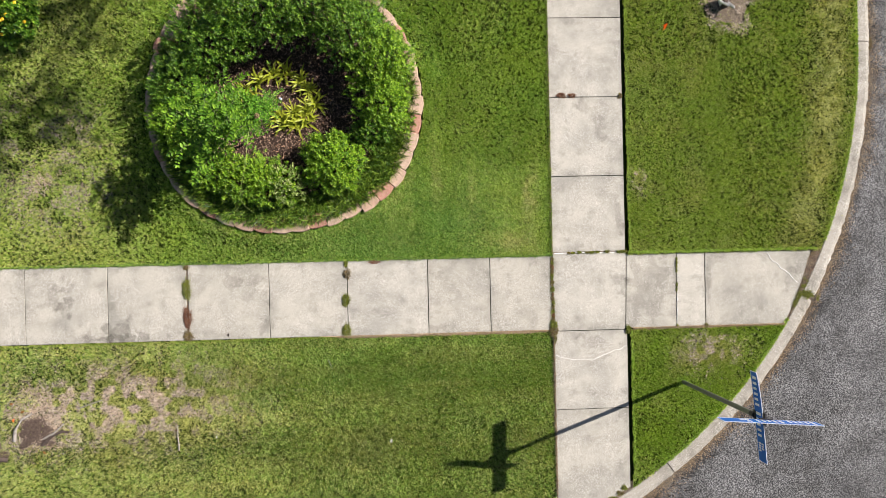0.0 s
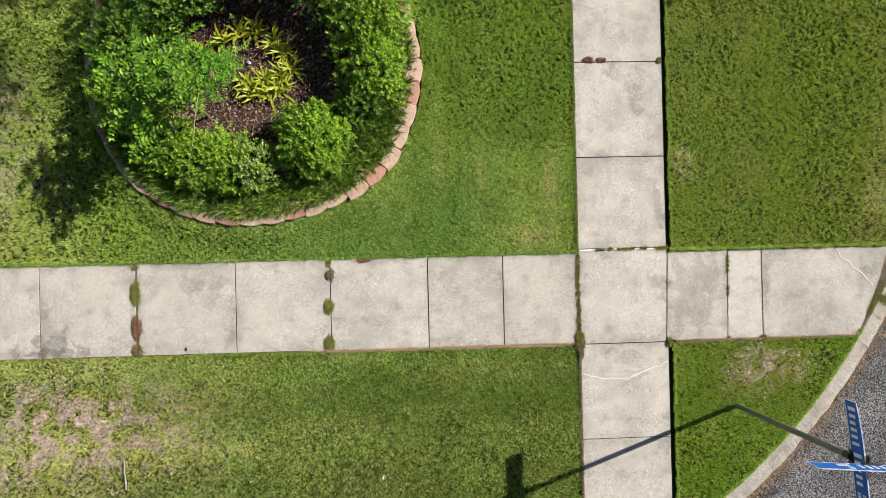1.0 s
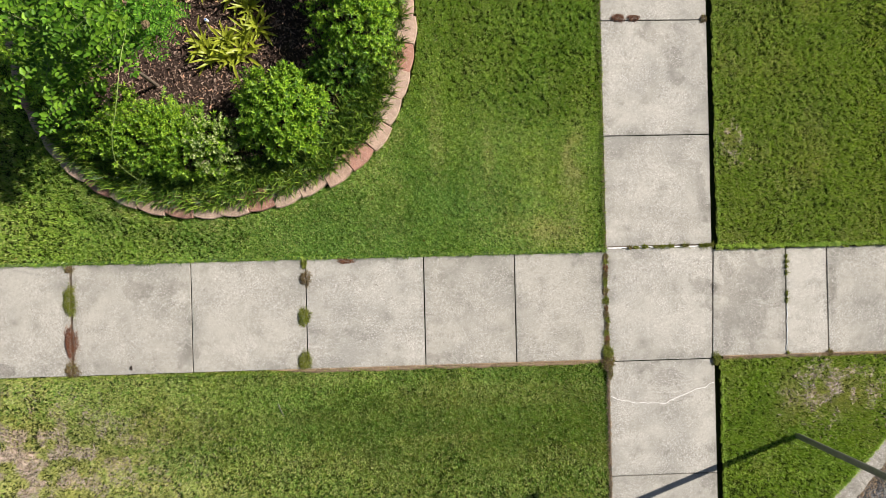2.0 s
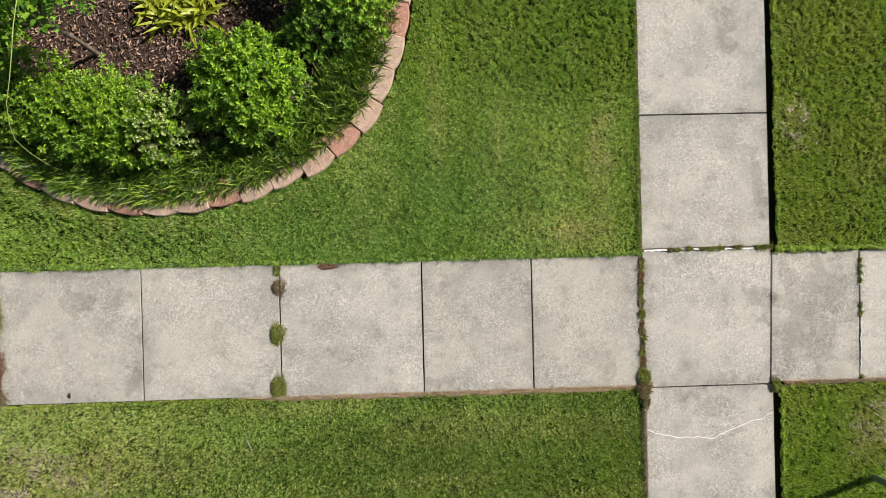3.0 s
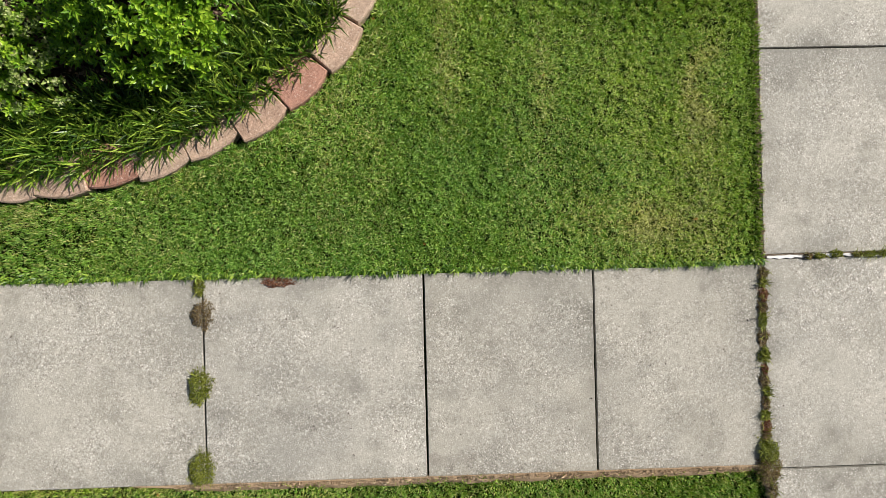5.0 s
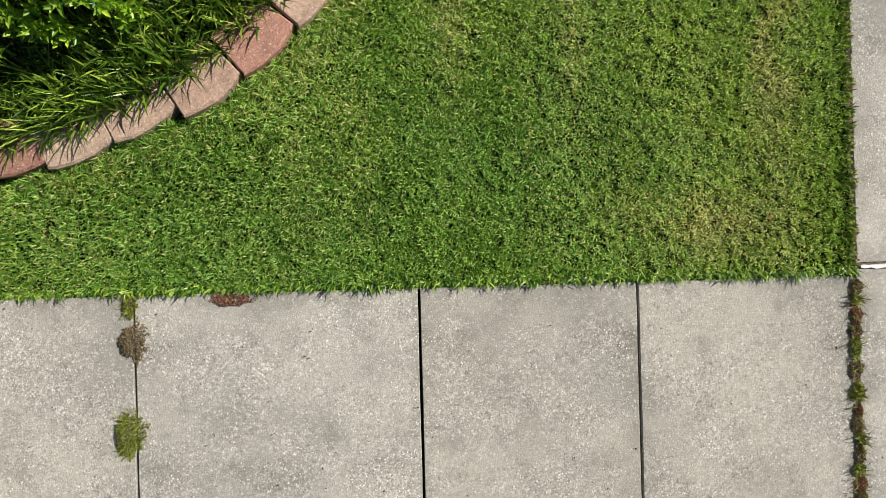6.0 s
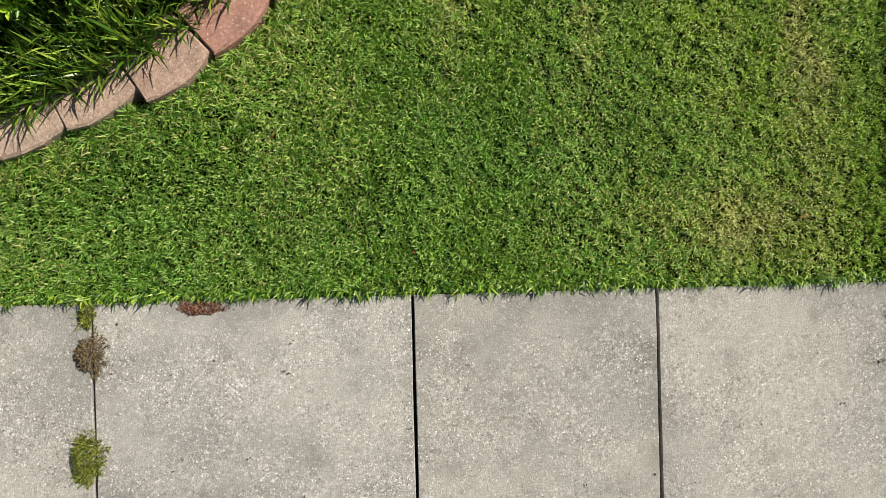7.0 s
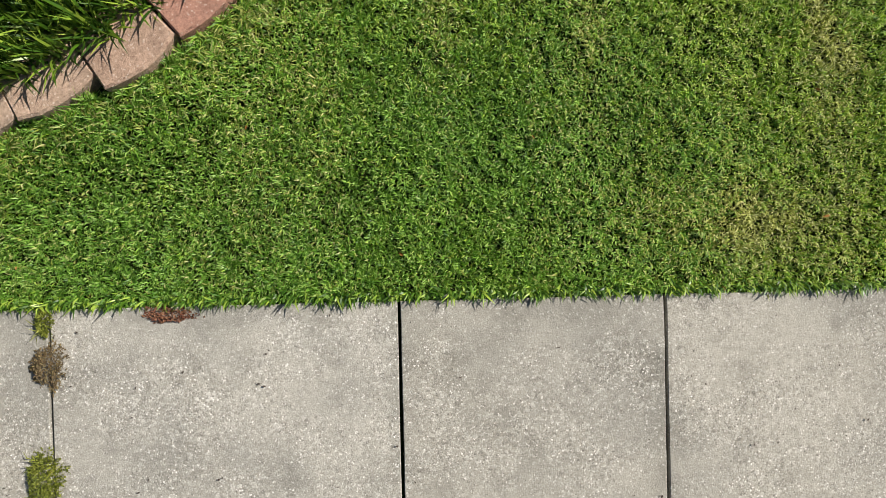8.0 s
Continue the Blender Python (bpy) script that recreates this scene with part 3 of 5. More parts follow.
def rough_outline(points, seed, wear=0.003):
    """An outline cut into short lengths with a little wear."""
    out = []
    for k, (x0, y0) in enumerate(points):
        x1, y1 = points[(k + 1) % len(points)]
        n = max(1, int(math.hypot(x1 - x0, y1 - y0) / 0.09))
        for i in range(n):
            x, y = x0 + (x1 - x0) * i / n, y0 + (y1 - y0) * i / n
            out.append((x + wear * noise.noise((x * 6, y * 6, seed)), y + wear * noise.noise((x * 6, y * 6, seed + 9.0))))
    return out


pavement = tagged(new("pavement"), "pale concrete sidewalks crossing, stained slabs with dark joints", "sidewalk", kind="structure")


def slab(points, seed):
    z = 0.0012 * math.sin(seed * 2.4)
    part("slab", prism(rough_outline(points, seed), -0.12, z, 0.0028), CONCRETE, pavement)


G = 0.006
cuts = [-12.0 - 1.31 * k for k in range(9, -1, -1)] + [-10.64, -9.33, -8.03, -6.72, -5.42, -4.15, -2.835, -1.563, -0.235, 0.800, 1.845]
for k, (a, b) in enumerate(zip(cuts, cuts[1:])):
    ga = 0.016 if a == -4.15 else G
    gb = 0.016 if b == -4.15 else (0.008 if b == 1.845 else G)
    slab([(a + ga, WALK_S), (b - gb, WALK_S), (b - gb, WALK_N), (a + ga, WALK_N)], k + 1.0)
slab([(1.858, -1.700 + G), (3.068 - G, -1.700 + G), (3.106 - G, -0.412), (1.858, -0.412)], 31.3)
slab([(3.068 + G, WALK_S), (3.935, WALK_S), (3.952, WALK_N), (3.106 + G, WALK_N)], 32.9)
slab([(3.950, WALK_S), (4.444 - G, WALK_S), (4.444 - G, WALK_N), (3.966, WALK_N)], 33.4)
east = [(KERB_MID[0] + math.sqrt(KERB_R ** 2 - (y - 3) ** 2) - 0.030 - 0.155 * max(0.0, (y + 1.55) / 1.1) + 0.03 * noise.noise((y * 5, 1.0, 0.0)), y) for y in np.linspace(WALK_S, WALK_N, 17).tolist()]
slab([(4.444 + G, WALK_S), *east, (4.444 + G, WALK_N)], 34.8)
ups = [-0.385, 0.885, 2.205, 3.530] + [3.53 + 1.31 * k for k in range(1, 10)]
for k, (a, b) in enumerate(zip(ups, ups[1:])):
    slab([(WALK_W, a + G), (WALK_E, a + G), (WALK_E, b - G), (WALK_W, b - G)], 41.0 + k)
slab([(WALK_W, -3.015 + G), (WALK_E, -3.015 + G), (WALK_E, -1.700 - G), (WALK_W, -1.700 - G)], 61.2)
south = [(x, 3 - math.sqrt((KERB_R - 0.05) ** 2 - (x + 1.57) ** 2)) for x in np.linspace(WALK_W, WALK_E, 8).tolist()]
slab([*south, (WALK_E, -3.015 - G), (WALK_W, -3.015 - G)], 62.7)


# dirt packed between the end slabs and the kerb
for u0, u1, back in ((3.42, 5.05, 0.23), (7.95, 9.6, 0.10)):
    bm = bmesh.new()
    rows = []
    for u in np.arange(u0, u1, 0.04).tolist():
        w = 0.02 * noise.noise((u * 4, 0.5, 0.5))
        rows.append([bm.verts.new((*kerb_at(u, o), z + 0.010 * noise.noise((u * 9, o * 30, 1.0)))) for o, z in ((-back + w, -0.03), (-back * 0.66 + w, -0.012), (-back * 0.33, -0.010), (0.0, -0.008), (0.02, -0.02))])
    for r, q in zip(rows, rows[1:]):
        for i in range(4):
            bm.faces.new((r[i], q[i], q[i + 1], r[i + 1]))
    part("joint_dirt", bm, BARE, pavement, "brown dirt packed in the joint")


def edge_dirt(x0, x1, y):
    """Tan dirt and clippings banked against a sidewalk's edge."""
    bm = bmesh.new()
    rows = []
    for x in np.arange(x0, x1, 0.05).tolist():
        thin = min(1.0, max(0.05, (x - x0) / 0.5))
        w = 0.016 * noise.noise((x * 5, y, 0.5)) + 0.008 * noise.noise((x * 17, y, 0.5))
        rows.append([bm.verts.new((x, y + o, z + 0.005 * noise.noise((x * 14, o * 40, 1.0)))) for o, z in (((-0.046 + w) * thin, -0.010), ((-0.026 + w) * thin, 0.003), (-0.004 * thin, 0.001), (0.004, -0.020))])
    for r, q in zip(rows, rows[1:]):
        for i in range(3):
            bm.faces.new((r[i], q[i], q[i + 1], r[i + 1]))
    part("edge_dirt", bm, EDGE_DIRT, pavement, "tan dirt and clippings along the edge")


edge_dirt(-2.00, 1.84, WALK_S)
edge_dirt(3.16, 5.85, WALK_S)

# dirt and roots that fill the weedy joints
for x0, y0, x1, y1 in ((1.834, -1.70, 1.862, -0.42), (-4.168, WALK_S, -4.132, WALK_N), (WALK_W, -0.412, WALK_E, -0.380)):
    part("joint_dirt", box_bmesh(x1 - x0, y1 - y0, 0.03, ((x0 + x1) / 2, (y0 + y1) / 2, -0.025)), BARE, pavement, "brown dirt packed in the joint")


def filler(points, wide, seed, sway=1.0):
    """A ragged line of white filler along a crack."""
    pts = []
    for (x0, y0), (x1, y1) in zip(points, points[1:]):
        n = max(2, int(math.hypot(x1 - x0, y1 - y0) / 0.025))
        pts += [(x0 + (x1 - x0) * i / n, y0 + (y1 - y0) * i / n) for i in range(n)]
    pts.append(points[-1])
    bm = bmesh.new()
    rows = []
    for k, (x, y) in enumerate(pts):
        a, b = pts[max(k - 1, 0)], pts[min(k + 1, len(pts) - 1)]
        d = Vector((b[0] - a[0], b[1] - a[1])).normalized()
        j = sway * 0.030 * noise.noise((x * 7, y * 7, seed)) + sway * 0.012 * noise.noise((x * 19, y * 19, seed)) + 0.006 * noise.noise((x * 50, y * 50, seed + 1))
        w = wide * (0.30 + 1.0 * abs(noise.noise((x * 22, y * 22, seed + 3))))
        x, y = x - d.y * j, y + d.x * j
        rows.append([bm.verts.new((x + d.y * w, y - d.x * w, -0.01)), bm.verts.new((x + d.y * w * 0.8, y - d.x * w * 0.8, 0.0065)),
                     bm.verts.new((x - d.y * w * 0.8, y + d.x * w * 0.8, 0.0065)), bm.verts.new((x - d.y * w, y + d.x * w, -0.01))])
    for r, q in zip(rows, rows[1:]):
        for i in range(3):
            bm.faces.new((r[i], q[i], q[i + 1], r[i + 1]))
    bmesh.ops.recalc_face_normals(bm, faces=bm.faces[:])
    part("crack_filler", bm, WHITE_FILL, pavement, "ragged white filler in a crack")


filler([(1.87, -2.10), (2.05, -2.17), (2.45, -2.20), (2.62, -2.15), (2.80, -2.06), (3.08, -1.99)], 0.006, 1.0)
filler([(5.50, -0.47), (5.62, -0.62), (5.85, -0.78), (6.04, -0.98)], 0.011, 2.0)
filler([(1.875, -0.398), (2.30, -0.395), (2.75, -0.402), (3.07, -0.396)], 0.017, 3.0, 0.2)
filler([(3.949, -1.12), (3.945, -1.32), (3.943, -1.64)], 0.005, 4.0)

# ---- lawn grass ----
rs = np.random.RandomState(7)


def lawn_zone(box, hole, density, long, wide, lean, joints, label, soft=True, gaps=0.68):
    x0, x1, y0, y1 = box
    n = int((x1 - x0) * (y1 - y0) * density)
    x, y = rs.uniform(x0, x1, n), rs.uniform(y0, y1, n)
    # most blades grow in small tufts and fan out of them
    m = max(1, n // 10)
    tuft = rs.randint(0, m, n)
    tx, ty, spread = rs.uniform(x0, x1, m)[tuft], rs.uniform(y0, y1, m)[tuft], 0.36 * (long[0] + long[1]) / 2
    ox, oy = rs.randn(n) * spread, rs.randn(n) * spread
    clumped = rs.rand(n) < 0.50
    x, y = np.where(clumped, tx + ox, x), np.where(clumped, ty + oy, y)
    fan = np.where(clumped, np.arctan2(oy, ox), rs.rand(n) * 2 * np.pi) + rs.randn(n) * 0.6
    keep = on_lawn(x, y)
    jx, jy = x + rs.randn(n) * 0.15 + (field(x, y, 0.6, 71) - 0.5) * 0.8, y + rs.randn(n) * 0.15 + (field(x, y, 0.6, 72) - 0.5) * 0.8

    def within(b):
        return (jx > b[0] + 0.4) & (jx < b[1] - 0.4) & (jy > b[2] + 0.4) & (jy < b[3] - 0.4)

    if hole:
        keep &= ~within(hole)
    if soft:
        keep &= within(box)
    keep &= rs.rand(n) > bareness(x, y)
    crest = np.clip(0.5 + 1.15 * (field(x, y, 0.028 if gaps < 0.8 else 0.036, 2) - 0.5) + 0.15 * (field(x, y, 0.085, 4) - 0.5), 0, 1)
    # close and even south of the long sidewalk and beside the bed, tufted elsewhere
    tufted = np.where((y < WALK_S) & (x < WALK_W), 0.5, np.where(x > WALK_E, 0.72, 0.75 if gaps < 0.5 else 1.0))
    rough = gaps * np.where(tufted == 0.5, 0.5, np.where(x > WALK_E, 0.75, 1.0))
    keep &= rs.rand(n) < 0.84 - rough / 2 + rough * crest
    x, y, fan, crest, tufted = x[keep], y[keep], fan[keep], crest[keep], tufted[keep]
    p = np.c_[x, y, ground_z(x, y) - 0.004 + 0.018 * tufted * crest + 0.004 * (1 - tufted)]
    n = len(p)
    tall = (0.80 + 0.36 * field(x, y, 0.23, 31)) * (1 - 0.5 * tufted + tufted * crest)
    size = rs.uniform(*long, n) * tall
    near = np.exp(-(np.clip(bed_gap(x, y), 0, 9) / 0.10) ** 2) * (y < 1.2)
    size = size * (1 + 0.9 * near)
    broad = rs.uniform(*wide, n)
    tip = np.radians(rs.uniform(*lean, n))
    lay = nap(x, y)
    laid = rs.rand(n) < np.abs(lay) * 0.6
    turn = np.where(laid, math.atan2(SUN_WAY.y, SUN_WAY.x) + np.where(lay > 0, np.pi, 0.0) + rs.randn(n) * 0.7, fan)
    dry = rs.rand(n) < straw_share(x, y)
    deep = ~dry & (rs.rand(n) < lushness(x, y))
    for pick, name, mat, text in ((~dry & ~deep, "lawn_grass", LAWN, "short green blades"), (deep, "lawn_grass", LAWN_DEEP, "short deep green blades"), (dry, "dry_grass", STRAW, "withered and pale straw-coloured blades")):
        v, f = blade_arrays(p[pick], size[pick], broad[pick], tip[pick], rs, joints, turn[pick])
        top(name, array_mesh(name, v, f, mat), mat, text + " " + label, "grass", kind="stuff")


NEAR, MIDDLE, WIDE, OUTER = (-2.8, 2.4, -1.2, 1.7), (-4.6, 5.4, -3.1, 3.1), (-8.2, 8.0, -5.2, 4.8), (-11, 8.0, -6.5, 8.0)
lawn_zone(NEAR, None, 40000, (0.018, 0.036), (0.0035, 0.0058), (27, 84), 2, "of the mown lawn beside the flower bed", True, 0.32)
lawn_zone(MIDDLE, NEAR, 37000, (0.016, 0.031), (0.0050, 0.0082), (10, 66), 1, "of the mown lawn round the sidewalks", True, 0.78)
lawn_zone(WIDE, MIDDLE, 19000, (0.018, 0.036), (0.0070, 0.0108), (8, 62), 1, "of the mown lawn further out", True, 0.90)
lawn_zone(OUTER, WIDE, 1500, (0.05, 0.08), (0.014, 0.022), (50, 90), 1, "of the mown lawn at the far edge", False)


def overhang(x0, y0, x1, y1, turn, count, long, drop, label, mat=LAWN, name="lawn_grass"):
    """Blades along a lawn's edge that lean out over the paving."""
    s = rs.rand(count)
    x, y = x0 + (x1 - x0) * s, y0 + (y1 - y0) * s
    n = len(x)
    out = np.abs(rs.randn(n)) * 0.014
    p = np.c_[x - out * math.cos(turn), y - out * math.sin(turn), np.full(n, drop) + rs.rand(n) * 0.02]
    v, f = blade_arrays(p, rs.uniform(*long, n) * (0.45 + 1.0 * field(x, y, 0.045, 51)), rs.uniform(0.0045, 0.0080, n), np.radians(rs.uniform(34, 78, n)), rs, 2, turn + rs.randn(n) * 0.75)
    top(name, array_mesh(name, v, f, mat), mat, label, "grass", kind="stuff")


S_, N_, E_, W_ = -math.pi / 2, math.pi / 2, 0.0, math.pi
overhang(-9.0, WALK_N + 0.012, WALK_W, WALK_N + 0.012, S_, 2400, (0.024, 0.052), -0.024, "ragged green blades hanging over the sidewalk edge", LAWN_DEEP)
overhang(-9.0, WALK_S - 0.024, WALK_W - 0.02, WALK_S - 0.024, N_, 3600, (0.02, 0.04), -0.03, "short green blades along the sidewalk edge")
overhang(WALK_W - 0.012, WALK_N + 0.02, WALK_W - 0.012, 6.0, E_, 2500, (0.02, 0.04), -0.02, "short green blades along the sidewalk edge")
overhang(WALK_E + 0.075, WALK_N + 0.04, WALK_E + 0.075, 6.0, W_, 1800, (0.02, 0.045), 0.005, "ragged green blades along the raised turf edge")
overhang(WALK_E + 0.075, -4.2, WALK_E + 0.075, WALK_S - 0.06, W_, 900, (0.02, 0.045), 0.005, "ragged green blades along the raised turf edge")
overhang(WALK_E + 0.05, WALK_N + 0.035, 6.35, WALK_N + 0.035, S_, 3000, (0.03, 0.06), 0.01, "ragged green blades along the raised turf edge")
# darker blades stand in for the shadow fringe along this edge
overhang(-9.0, WALK_N + 0.016, WALK_W, WALK_N + 0.016, S_, 2600, (0.030, 0.074), -0.012, "dark green blades hanging over the sidewalk edge, coloured as its shade", BORDER)


def kerb_fringe(u0, u1, count):
    """Blades along the kerb that lean out over it."""
    u = rs.uniform(u0, u1, count)
    xy = np.array([kerb_at(a, -0.012 - abs(b) * 0.015) for a, b in zip(u.tolist(), rs.randn(count).tolist())])
    a = np.where(u < 0, 0.0, -u / KERB_R)
    v, f = blade_arrays(np.c_[xy, np.full(count, PAD_Z)], rs.uniform(0.02, 0.055, count), rs.uniform(0.005, 0.009, count), np.radians(rs.uniform(50, 88, count)), rs, 1, a + rs.randn(count) * 0.8)
    top("lawn_grass", array_mesh("lawn_grass", v, f, LAWN), LAWN, "ragged green blades hanging over the kerb", "grass", kind="stuff")


kerb_fringe(-4.0, 3.35, 5200)
kerb_fringe(4.85, 8.0, 2600)

DRY_EDGE = "short dry tan-pink clippings along the sidewalk edge"
overhang(-1.75, WALK_S - 0.006, WALK_W - 0.02, WALK_S - 0.008, N_, 2400, (0.010, 0.026), -0.008, DRY_EDGE, CLIPPING, "dry_grass")
overhang(WALK_E + 0.1, WALK_S - 0.010, 5.8, WALK_S - 0.010, N_, 6500, (0.010, 0.028), -0.004, DRY_EDGE, CLIPPING, "dry_grass")
overhang(WALK_W - 0.006, WALK_N + 0.02, WALK_W - 0.006, 6.0, E_, 1600, (0.010, 0.024), -0.010, DRY_EDGE, CLIPPING, "dry_grass")
overhang(WALK_W - 0.006, -4.9, WALK_W - 0.006, WALK_S - 0.04, E_, 3600, (0.012, 0.030), -0.012, DRY_EDGE, CLIPPING, "dry_grass")

# ---- flower bed ----
swell = bmesh.new()
turns = np.linspace(0, 2 * math.pi, 120, endpoint=False)
rings = []
for gap in (-0.06, 0.0, 0.04, 0.08, 0.12, 0.16, 0.20, 0.24, 0.28, 0.32, 0.36, 0.41):
    r = bed_radius(turns) + gap
    z = 0.13 * math.exp(-(max(gap, 0) / 0.27) ** 3) + GROUND_Z - 0.012
    rings.append([swell.verts.new((BED[0] + q * math.cos(a), BED[1] + q * math.sin(a), z)) for q, a in zip(r.tolist(), turns.tolist())])
for lo, hi in zip(rings, rings[1:]):
    for k in range(120):
        swell.faces.new((lo[k], hi[k], hi[(k + 1) % 120], lo[(k + 1) % 120]))
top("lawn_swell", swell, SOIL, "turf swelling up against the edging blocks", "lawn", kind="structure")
soil_ring = [(BED[0] + (bed_radius(a) - 0.12) * math.cos(a), BED[1] + (bed_radius(a) - 0.12) * math.sin(a)) for a in np.linspace(0, 2 * math.pi, 72, endpoint=False).tolist()]
top("bed_soil", prism(soil_ring, -0.2, BED_Z), plain("bed_earth", (0.055, 0.036, 0.028), 1.0, 0, 40, 0.5, 0.1),
    "dark mulched earth inside the round flower bed", "soil", kind="structure")

edging = tagged(new("edging_wall"), "low ring of tan and reddish scalloped concrete blocks round a bed", "edging", kind="structure")


def block_mesh(seed, mat):
    """One wedge-shaped block: curved rough front, straight sides, worn edges. Its front looks along +x."""
    half = math.radians(3.98) * 2.265
    front = [(0.030 * (1 - (k / 4.0) ** 2) - 0.006, half * k / 4.0) for k in range(-4, 5)]
    back = [(-0.225, half * 0.86), (-0.225, -half * 0.86)]
    pts = [(x + 0.005 * noise.noise((x * 20, y * 20, seed)), y + 0.003 * noise.noise((x * 20, y * 20, seed + 5))) for x, y in front + back]
    bm = prism(pts, -0.16, 0.0, 0.010)
    me = bpy.data.meshes.new("edging_block")
    bm.to_mesh(me)
    bm.free()
    me.materials.append(mat)
    return me


block_kinds = [block_mesh(k * 3.7, BLOCK) for k in range(5)]
red_kinds = [block_mesh(k * 3.7, BLOCK_RED) for k in range(5)]
for k in range(45):
    a = math.radians(-52.3 + 8 * k)
    r = float(bed_radius(a)) - 0.030 + random.uniform(-0.022, 0.016)
    red = k in (1, 5, 10, 17, 26, 32, 36, 39, 42)
    ob = part("edging_block", (red_kinds if red else block_kinds)[k % 5], BLOCK, edging, "reddish block" if red else "")
    ob.matrix_world = pose(BED[0] + r * math.cos(a), BED[1] + r * math.sin(a), 0.172 + random.uniform(-0.010, 0.010),
                           random.uniform(-2.5, 2.5), random.uniform(-1, 5), math.degrees(a) + random.uniform(-3, 3))
    low = part("edging_block", block_kinds[(k + 2) % 5], BLOCK, edging)
    low.matrix_world = pose(BED[0] + (r - 0.012) * math.cos(a + 0.07), BED[1] + (r - 0.012) * math.sin(a + 0.07), 0.022, 0, 0, math.degrees(a + 0.07))

# mulch chips
n = 32000
a, q = rs.rand(n) * 2 * np.pi, np.sqrt(rs.rand(n))
x, y = BED[0] + np.cos(a) * q * 2.05, BED[1] + np.sin(a) * q * 2.05
p = np.c_[x, y, BED_Z + rs.rand(n) * 0.03]
t = rs.rand(n) * 2 * np.pi
way = np.c_[np.cos(t), np.sin(t), rs.randn(n) * 0.25]
v, f = leaf_arrays(p, way, np.c_[rs.randn(n) * 0.4, rs.randn(n) * 0.4, np.ones(n)], 0.010 + 0.060 * rs.rand(n) ** 2.4, rs.uniform(0.006, 0.024, n), 0.3)
top("bark_mulch", array_mesh("bark_mulch", v, f, CHIP), CHIP, "dark brown bark mulch chips with a few pale ones", "mulch", kind="stuff")

# border grass, in a band behind the blocks
n = 29000
a = np.radians(rs.uniform(-205, 62, n))
band = np.where((a < math.radians(-150)), 0.26, 0.44) * np.where(a > math.radians(15), 0.55, 1.0)
west = step(math.radians(-95), math.radians(-120), a)
r = bed_radius(a) - np.where(a < math.radians(-150), 0.20, 0.170 - 0.028 * step(math.radians(-52), math.radians(-70), a)) - band * rs.rand(n) ** 1.1
tuft = (np.round(a * r / 0.15) + 0.35 * np.sin(np.round(r / 0.14) * 2.1)) * 0.15 / r
a = np.where(rs.rand(n) < 0.90, tuft + rs.randn(n) * 0.012, a)
x, y = BED[0] + np.cos(a) * r, BED[1] + np.sin(a) * r
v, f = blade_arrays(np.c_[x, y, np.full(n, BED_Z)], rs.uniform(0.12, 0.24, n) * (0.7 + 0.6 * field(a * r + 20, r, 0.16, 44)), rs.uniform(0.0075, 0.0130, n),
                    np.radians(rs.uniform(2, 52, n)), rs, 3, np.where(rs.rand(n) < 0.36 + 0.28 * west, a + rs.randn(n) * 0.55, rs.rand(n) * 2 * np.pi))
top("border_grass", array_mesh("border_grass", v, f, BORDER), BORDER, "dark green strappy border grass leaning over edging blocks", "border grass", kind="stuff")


# ---- shrubs ----
def sprig_leaves(at, axis, rg, leaves=11, stalk=0.06, long=(0.020, 0.034), slim=0.42):
    """Leaves set round short upright sprigs."""
    n = len(at)
    k = np.arange(leaves)
    P, W, U, L = [], [], [], []
    a0 = np.cross(axis, rg.randn(n, 3))
    e1 = unit(a0)
    e2 = np.cross(axis, e1)
    for i in k:
        t = i * 2.4 + rg.rand(n) * 0.6
        rad = e1 * np.cos(t)[:, None] + e2 * np.sin(t)[:, None]
        h = i / (leaves - 1)
        P.append(at + axis * stalk * h)
        W.append(rad * (1.15 - 0.65 * h) + axis * (0.25 + 0.6 * h))
        U.append(axis + rad * -0.3)
        L.append(rg.uniform(*long, n) * (1.1 - 0.3 * h))
    L = np.concatenate(L)
    return leaf_arrays(np.concatenate(P), np.concatenate(W), np.concatenate(U), L, L * slim * rg.uniform(0.85, 1.2, len(L)))


